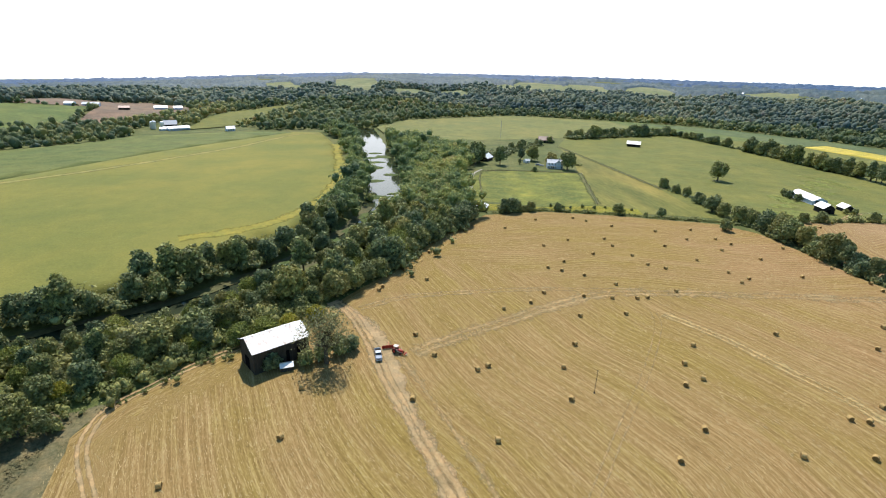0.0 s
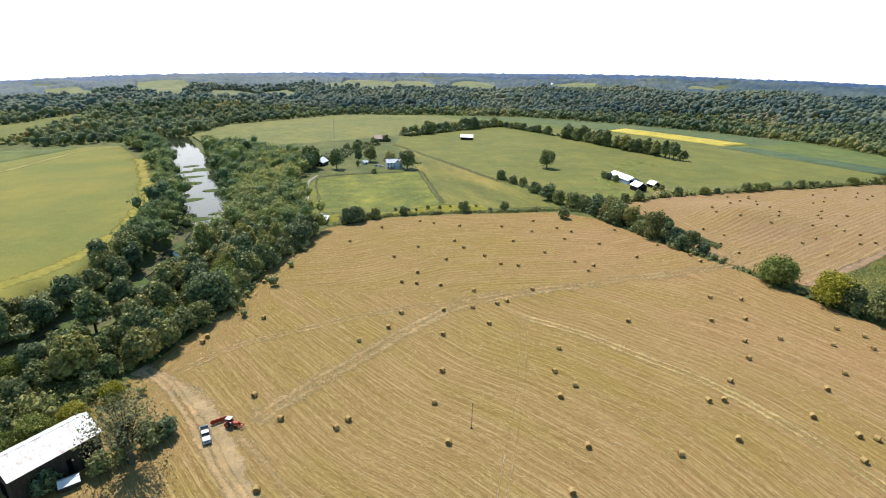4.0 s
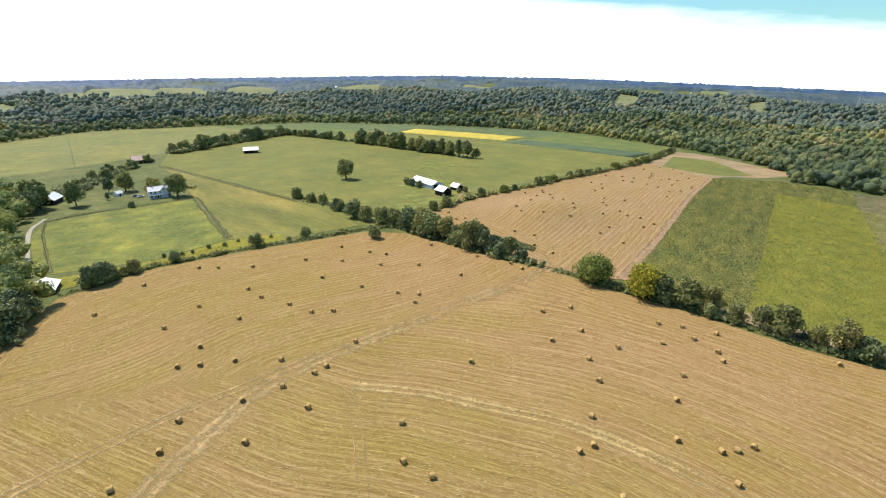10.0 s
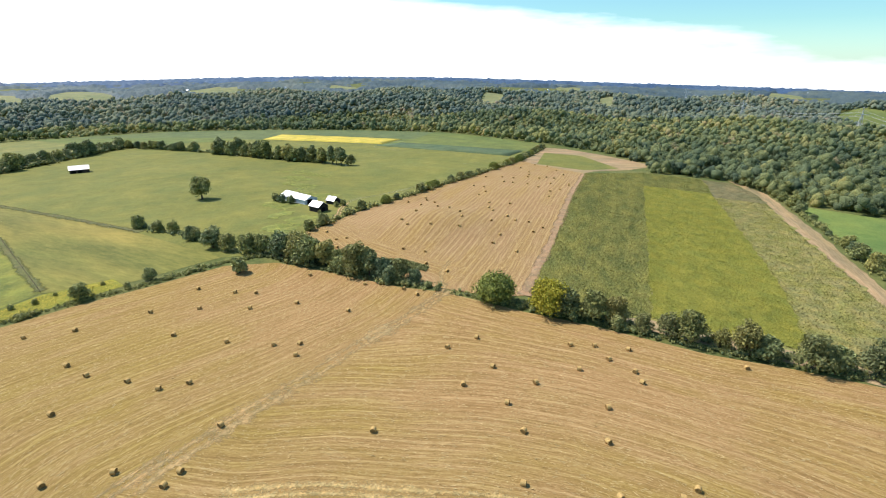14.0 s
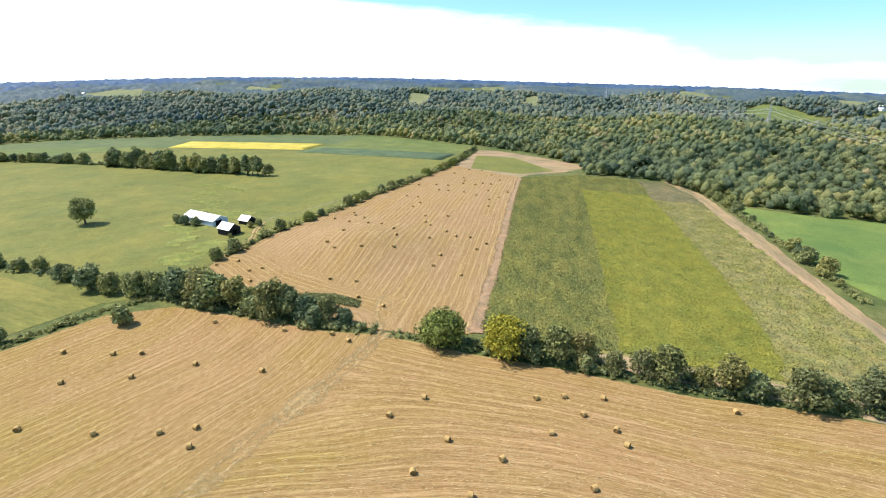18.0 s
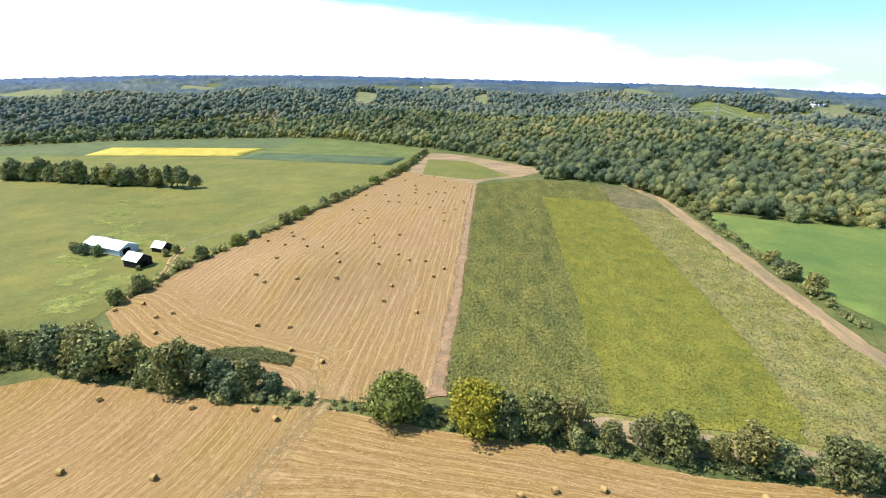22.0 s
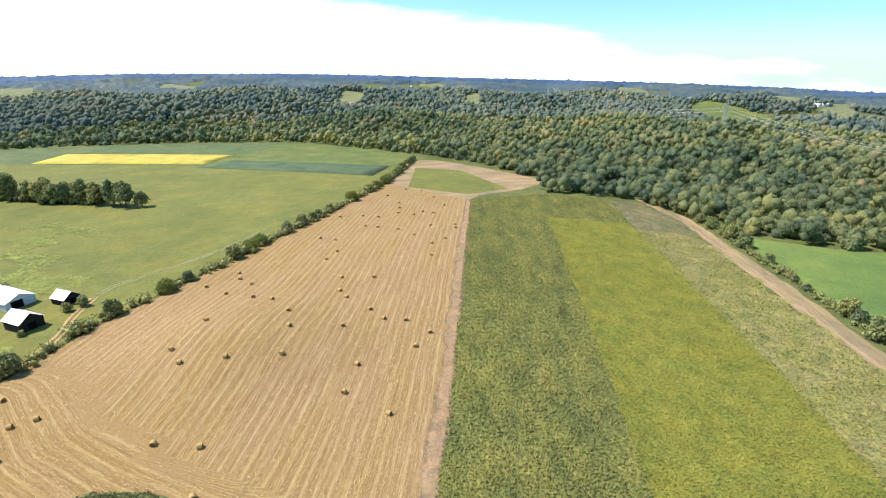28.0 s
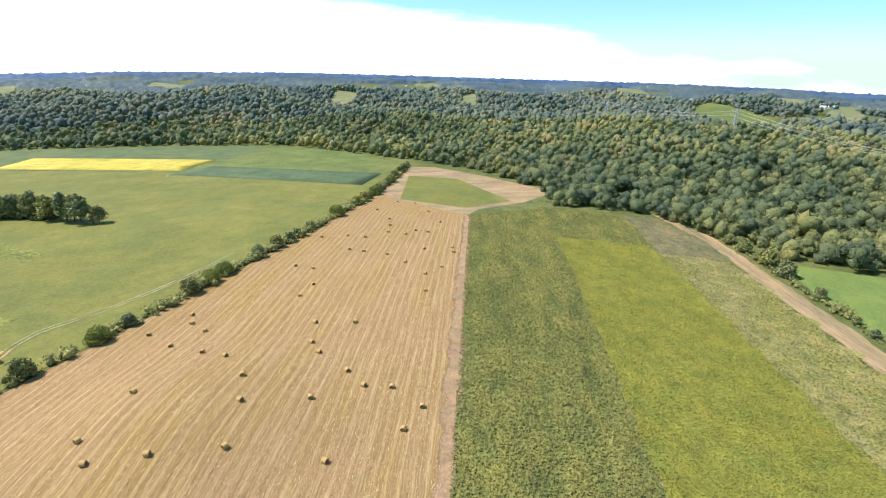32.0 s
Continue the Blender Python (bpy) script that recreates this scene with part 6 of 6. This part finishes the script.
def pylon(x, y, turn, high):
    root = new("power_pylon")
    root.matrix_basis = pose(x, y, gz(x, y) - 0.5, 0, 0, turn)
    for sx in (-1, 1):
        for sy in (-1, 1):
            part("leg", tube((sx * 3.2, sy * 3.2, 0), (sx * 0.6, sy * 0.6, high * 0.72), 0.26, 0.2, 6), M_STEEL, root)
            part("upper_leg", tube((sx * 0.6, sy * 0.6, high * 0.72), (sx * 0.25, sy * 0.25, high), 0.2, 0.14, 6), M_STEEL, root)
    for k in range(6):
        z0, z1 = high * 0.12 * k, high * 0.12 * (k + 1)
        w0, w1 = 3.2 - 2.6 * z0 / (high * 0.72), 3.2 - 2.6 * z1 / (high * 0.72)
        for s in (-1, 1):
            part("brace", tube((-w0, s * w0, z0), (w1, s * w1, z1), 0.12, None, 5), M_STEEL, root)
            part("brace", tube((s * w0, -w0, z0), (s * w1, w1, z1), 0.12, None, 5), M_STEEL, root)
    for z, w in ((high * 0.74, 7.5), (high * 0.87, 5.5), (high * 0.98, 3.5)):
        part("crossarm", box(0, 0, z, 0.5, w * 2, 0.35), M_STEEL, root)
        for s in (-1, 1):
            part("insulator", tube((0, s * w, z - 1.6), (0, s * w, z), 0.16, None, 6), M_CREAM, root)
    return tagged(root, "grey steel lattice power pylon above the woods", "pylon", "power pylons")


PY = [(1580, 360), (1213, 187), (890, 22), (560, -137)]
for k, (x_, y_) in enumerate(PY):
    pylon(x_, y_, 26, 34)
for (x0, y0), (x1, y1) in zip(PY[:-1], PY[1:]):
    for off in (-7.5, -5.5, 5.5, 7.5):
        h_ = 34 * (0.74 if abs(off) > 6 else 0.87) - 2
        z0, z1 = gz(x0, y0) + h_, gz(x1, y1) + h_
        d_ = Vector((x1 - x0, y1 - y0)).normalized()
        verts, faces = [], []
        pts = []
        for k in range(17):
            s_ = k / 16
            pts.append((x0 + (x1 - x0) * s_ - d_.y * off, y0 + (y1 - y0) * s_ + d_.x * off, z0 + (z1 - z0) * s_ - 9 * 4 * s_ * (1 - s_)))
        for a_, b_c in zip(pts[:-1], pts[1:]):
            stick(verts, faces, a_, b_c, 0.10, 0.10, 5)
        cable = mesh_object("power_cable", verts, faces, M_STEEL)
        tagged(cable, "thin sagging power line between pylons", "cable", "power lines")


def fence(line, gap, label, rail=True):
    root = new("fence")
    root.matrix_basis = pose(line[0][0], line[0][1], gz(*line[0]))
    z0 = gz(*line[0])
    post = box(0, 0, 0.6, 0.14, 0.14, 1.3)
    me = bpy.data.meshes.new("post")
    post.to_mesh(me)
    post.free()
    me.materials.append(M_POLE)
    last = None
    for (xa, ya), (xb, yb) in zip(line[:-1], line[1:]):
        d = math.hypot(xb - xa, yb - ya)
        m = max(int(d / gap), 1)
        for k in range(m + 1):
            x, y = xa + (xb - xa) * k / m, ya + (yb - ya) * k / m
            p = Vector((x - line[0][0], y - line[0][1], gz(x, y) - z0))
            o = new("post", me)
            o.parent = root
            o.location = p
            if last is not None and (p - last).length > 0.1 and rail:
                for h in (0.6, 1.1):
                    part("rail", tube(last + Vector((0, 0, h)), p + Vector((0, 0, h)), 0.04, None, 4), M_POLE, root)
            last = p
    return tagged(root, label, "fence")


fence([(24, 312), (25.5, 362), (29, 391), (44, 397), (68, 397), (106, 394)], 5, "weathered post and rail fence round the paddock")
fence([(108, 398), (92.5, 297)], 5, "weathered post and rail fence beside the meadow")
fence([(150, 350), (139, 433), (122, 552)], 7, "old wire fence along the pasture")

# ------------------------------------------------------- farmyard and lone trees
WILLOW = stand(tree_kind("ash_tree", 21, 16.5, 17.5, 3.2, 44, 2500, 0.27, M_LEAF_ASH, "large thin-leaved greyish tree beside the tobacco barn", core=0.06), -32.0, 122.6, 0.5, 1.0)
CEDAR = stand(tree_kind("cedar_tree", 22, 6, 3.2, 0.1, 9, 700, 0.25, M_LEAF, "small dark cone-shaped evergreen in the yard"), 64, 431, 0, 1.0)
plant(BUSH, -46.4, 119.3, 0.3, 1.25, "", "leafy sapling against the barn wall")
for x, y, q in ((-37.5, 121.8, 1.1), (-33.5, 125, 1.2)):
    plant(BUSH, x, y, x, q, "", "low shrub under the ash tree")
plant(BUSH, -29.5, 127.5, 1.0, 1.35, "", "low shrub under the ash tree")
plant(BUSH, -26.0, 129.5, 4.0, 1.1, "", "low shrub beside the dirt track")
for x, y, k, s in [(100, 411, OAK, 1.0), (91, 432, ROUND, 0.95), (78, 452, BROAD, 0.92), (68.5, 455, TALL, 0.6), (47, 426, TALL, 0.9), (71.3, 398, BUSH, 0.95), (30, 432, TALL, 1.0), (26, 424, BROAD, 0.9), (26, 442, TALL, 0.95)]:
    plant(k, x, y, rnd.uniform(0, 6), s, "farmyard trees")
row([(50, 468), (62, 500), (85, 540), (102, 560)], 5.0, 5.0, [BUSH, ROUND, BUSH], 0.45, 0.75, "farmyard scrub")
row([(104, 578), (125, 585), (128, 596)], 4.0, 2.0, [BUSH, BUSH, ROUND], 0.4, 0.7, "farmyard scrub")
row([(60, 288), (114, 286)], 7.0, 2.0, [BUSH], 0.35, 0.7, "weed strip bushes")
for x, y, s in [(234.5, 344, 1.2), (234, 337, 1.3), (235, 330, 1.2), (248, 338, 1.0), (236, 306, 0.9), (245, 300, 0.8), (250, 299, 0.9), (228, 296, 0.5), (252, 302, 0.7)]:
    plant(BUSH, x, y, rnd.uniform(0, 6), s, "barnyard bushes")
row([(-88, 100), (-96, 92), (-105, 84)], 5.0, 4.0, [BUSH, GREY], 0.6, 1.0, "rough corner scrub")
for x, y, k, q in ((-47, 139, GOLD, 0.5), (-53, 135.5, MAPLE, 0.6), (-41, 147, GOLD, 0.42), (-60, 133, MAPLE, 0.55), (-72, 128, MAPLE, 0.5), (-84, 116, MAPLE, 0.55), (-95, 106, GOLD, 0.4), (-66, 139, MAPLE, 0.5)):
    plant(k, x, y, x, q, "river woods edge", "small olive-yellow tree at the edge of the river woods")
plant(GOLD, -55.6, 212, 0.3, 0.42, "", "yellowing bush on the river bank")
plant(ROUND, -99, 76, 0.3, 0.5, "", "bright green bush in rough grass")
plant(GREY, -89, 93, 0.3, 0.55, "", "half-bare brownish shrub in rough grass")
# front of the river woods
row([(16, 260), (2, 238), (-10, 217), (-22, 189), (-33, 171), (-42, 157)], 4.5, 1.5, [BUSH, ROUND], 0.6, 1.0, "river woods edge")
row([(-66, 142), (-78, 130), (-90, 118), (-102, 109)], 4.0, 1.5, [BUSH, ROUND, GREY], 0.6, 1.0, "river woods edge")

# ------------------------------------------------------- hay bales


def first_bale():
    root = new("hay_bale")
    bm = bmesh.new()
    r, h, n = 0.64, 0.56, 20
    rings = [(-h, r * 0.93), (-h * 0.9, r), (-h * 0.3, r * 1.01), (h * 0.3, r * 1.01), (h * 0.9, r), (h, r * 0.93)]
    q = random.Random(3)
    rows_ = []
    for x, rad in rings:
        ring = []
        for k in range(n):
            a = 6.28318 * k / n
            z = math.sin(a) * rad
            ring.append(bm.verts.new((x + q.uniform(-0.02, 0.02), math.cos(a) * rad * 1.03 + q.uniform(-0.02, 0.02), max(z, -r * 0.88) + r * 0.88)))
        rows_.append(ring)
    for a, b in zip(rows_[:-1], rows_[1:]):
        for k in range(n):
            bm.faces.new((a[k], a[(k + 1) % n], b[(k + 1) % n], b[k]))
    bmesh.ops.recalc_face_normals(bm, faces=bm.faces[:])
    part("straw_roll", bm, M_BALE, root)
    for s in (-1, 1):
        bm = bmesh.new()
        hub = bm.verts.new((s * (h - 0.03), 0, r * 0.88))
        inner = [bm.verts.new((s * (h + (0.03 if k % 2 else 0.0)), math.cos(6.28318 * k / n) * r * 0.5, r * 0.88 + math.sin(6.28318 * k / n) * r * 0.5)) for k in range(n)]
        outer = [bm.verts.new((s * h, math.cos(6.28318 * k / n) * r * 0.95, max(math.sin(6.28318 * k / n) * r * 0.93, -r * 0.86) + r * 0.88)) for k in range(n)]
        for k in range(n):
            bm.faces.new((hub, inner[k], inner[(k + 1) % n]))
            bm.faces.new((inner[k], outer[k], outer[(k + 1) % n], inner[(k + 1) % n]))
        part("end_face", bm, M_BALE_END, root)
    return tagged(root, "round golden-brown hay bale lying on mown stubble", "hay bale", "hay bales")


BALES_NORTH = [(70, 265), (49, 260), (76, 260), (87, 252), (127, 250), (107, 245), (31, 244), (133, 236), (118, 234), (77, 231), (137, 229), (59, 228), (160, 226), (103, 223), (78, 221), (128, 220), (46, 219), (-5, 212), (66, 210), (140, 210), (83, 209), (-6, 208), (110, 206), (166, 202), (51, 200), (86, 199), (92, 195), (43, 193), (117, 193), (146, 191), (48, 190), (-15, 188)]
BALES_MIDDLE = [(122, 187), (171, 187), (56, 186), (117, 183), (170, 180), (-6, 179), (66, 178), (87, 173), (-22, 172), (37, 169), (-23, 169), (74, 167), (51, 167), (61, 166), (70, 166), (31, 161), (21, 156), (62, 154), (46, 152), (176, 152), (146, 150), (156, 146), (106, 143), (-8, 138), (133, 136), (76, 135), (40, 134), (145, 134), (-2, 127), (69, 125), (133, 123), (34, 122), (13, 122)]
BALES_SOUTH = [(145, 121), (169, 121), (10, 120), (71, 118), (65, 115), (126, 115), (173, 115), (158, 114), (-36, 111), (168, 109), (112, 108), (33, 108), (-7, 107), (177, 106), (100, 103), (146, 102), (104, 102), (166, 101), (162, 98), (134, 98), (62, 98), (-36, 93), (13, 93), (120, 91), (96, 90), (80, 90), (52, 88), (124, 83), (127, 81), (131, 79), (-56, 79), (117, 77), (187, 76)]
BALES_EAST = [(190, 242), (195, 184), (197, 196), (197, 269), (198, 251), (202, 248), (204, 264), (205, 215), (208, 205), (228, 231), (232, 238), (233, 172), (234, 221), (236, 186), (242, 209), (248, 189), (248, 241), (255, 216), (263, 178), (264, 203), (264, 223), (271, 235), (271, 243), (272, 177), (272, 256), (274, 194), (276, 187), (276, 269), (278, 201), (283, 213), (283, 254), (286, 262)]
BALES_FAR = [(287, 218), (291, 267), (298, 224), (302, 212), (314, 241), (324, 242), (331, 200), (339, 252), (340, 261), (346, 206), (356, 203), (356, 219), (364, 231), (365, 243), (366, 251), (377, 205), (377, 219), (381, 275), (384, 208), (387, 254), (387, 264), (399, 238), (400, 248), (407, 229), (408, 236), (413, 253), (426, 260), (430, 231), (443, 276), (451, 246), (455, 290), (468, 262), (468, 274)]
bale_turn = random.Random(8)
bale = None
for spots in (BALES_NORTH, BALES_MIDDLE, BALES_SOUTH, BALES_EAST, BALES_FAR):
    for x, y in spots:
        m_ = pose(x, y, float(land(np.array([x]), np.array([y]))[0]) + 0.08, 0, 0, bale_turn.choice([15, 105, 60, -30]) + bale_turn.uniform(-25, 25))
        if bale is None:
            bale = first_bale()
            bale.matrix_basis = m_
        else:
            copy_thing(bale, m_)


# ======================================================= loose cover of the fields


def spots_in(poly, count, seed):
    r = np.random.RandomState(seed)
    xs, ys = np.array([p[0] for p in poly]), np.array([p[1] for p in poly])
    out = np.zeros((0, 2))
    while len(out) < count:
        q = np.stack([r.uniform(xs.min(), xs.max(), count), r.uniform(ys.min(), ys.max(), count)], 1)
        out = np.concatenate([out, q[inside(poly, q[:, 0], q[:, 1])]])
    return out[:count], r


def straw(name, poly, rows, count, seed, material, label, lift=0.16):
    p, r = spots_in(poly, count, seed)
    x, y = p[:, 0], p[:, 1]
    d, s = rows(x, y)
    e = 0.5
    gx = rows(x + e, y)[0] - d
    gy = rows(x, y + e)[0] - d
    along_ = np.stack([-gy, gx, 0 * gx], 1) + r.randn(count, 3) * 0.12
    along_[:, 2] = 0
    c = np.stack([x, y, land(x, y) + lift + r.uniform(0, 0.05, count)], 1)
    nrm = np.stack([r.randn(count) * 0.25, r.randn(count) * 0.25, np.ones(count)], 1)
    quads(name, c, nrm, r.uniform(0.03, 0.08, count), material, r, label, "straw", r.uniform(4, 14, count), along_, 3)


def leaves(name, poly, count, seed, material, label, lo, hi, lift, category="crop", tilt=0.3, high=0.1):
    p, r = spots_in(poly, count, seed)
    x, y = p[:, 0], p[:, 1]
    c = np.stack([x, y, land(x, y) + lift + r.uniform(-0.03, high, count)], 1)
    nrm = r.randn(count, 3) * tilt + np.array([0, 0, 1.0])
    quads(name, c, nrm, r.uniform(lo, hi, count), material, r, label, category)


HAY_POLY = HAY_N[1:] + HAY_E + HAY_W[::-1][:-1]
straw("strewn_straw", HAY_POLY, hay_rows, 90000, 51, M_STRAW, "pale straw strewn in rows over the stubble")
straw("strewn_straw", [(186, 164), (195, 149), (249, 164), (452, 222), (476, 282), (430, 291), (288, 280), (240, 279), (197, 271), (184, 214)], hay2_rows, 40000, 52, M_STRAW, "pale straw strewn in rows over the reddish stubble", 0.26)
leaves("bean_leaves", BEAN_DARK, 90000, 53, M_SOY_DARK, "dark green bean leaves", 0.16, 0.38, 0.25, tilt=0.42, high=0.5)
leaves("bean_leaves", BEAN_LIGHT, 60000, 54, M_SOY_LIGHT, "bright yellow-green bean leaves", 0.15, 0.34, 0.255, tilt=0.32, high=0.3)
leaves("bean_leaves", BEAN_DRY, 26000, 55, M_SOY_DRY, "drying straw-tinged bean leaves", 0.12, 0.36, 0.25, tilt=0.5, high=0.35)
leaves("bean_leaves", BEAN_BARE, 7000, 56, M_SOY_BARE, "withered brown bean leaves", 0.15, 0.35, 0.25)
for k_, blot in enumerate(([(205, 285), (222, 290), (220, 302), (206, 300)], [(222, 318), (236, 322), (232, 346), (220, 340)], [(190, 282), (204, 284), (200, 300), (188, 296)], [(252, 316), (272, 322), (268, 338), (250, 336)], [(206, 308), (224, 308), (222, 318), (208, 316)], [(285, 385), (296, 380), (303, 402), (290, 410)], [(268, 352), (282, 356), (284, 392), (274, 390)], [(300, 440), (322, 420), (320, 380), (309, 376), (306, 425)], [(250, 330), (262, 330), (268, 360), (256, 358)])):
    leaves("grass_tufts", ragged(blot, 2.5, 2.0), 1000, 57 + k_, M_TUFT, "rank yellowish grass tufts round the barns", 0.3, 0.8, 0.16, "grass", 0.1)
leaves("grass_tufts", [(-130, 60), (-85, 60), (-86, 98), (-100, 104), (-140, 90)], 9000, 68, M_ROUGH, "rough dry grass tufts by the field's edge", 0.2, 0.5, 0.15, "grass")
leaves("weed_leaves", [(183, 214), (187, 219), (191, 215), (195, 205), (195, 193), (190, 191), (189, 201), (186, 210)], 5200, 70, M_LEAF_GREY, "grey-green weed leaves in the stubble", 0.12, 0.34, 0.3, "weeds", 0.7, 0.7)
leaves("flower_heads", [(24, 290), (60, 286), (92, 292), (113, 287), (113, 279), (60, 281), (24, 279)], 5000, 69, M_FLOWER, "yellow weed flowers along the hedge", 0.08, 0.2, 0.3, "flowers")
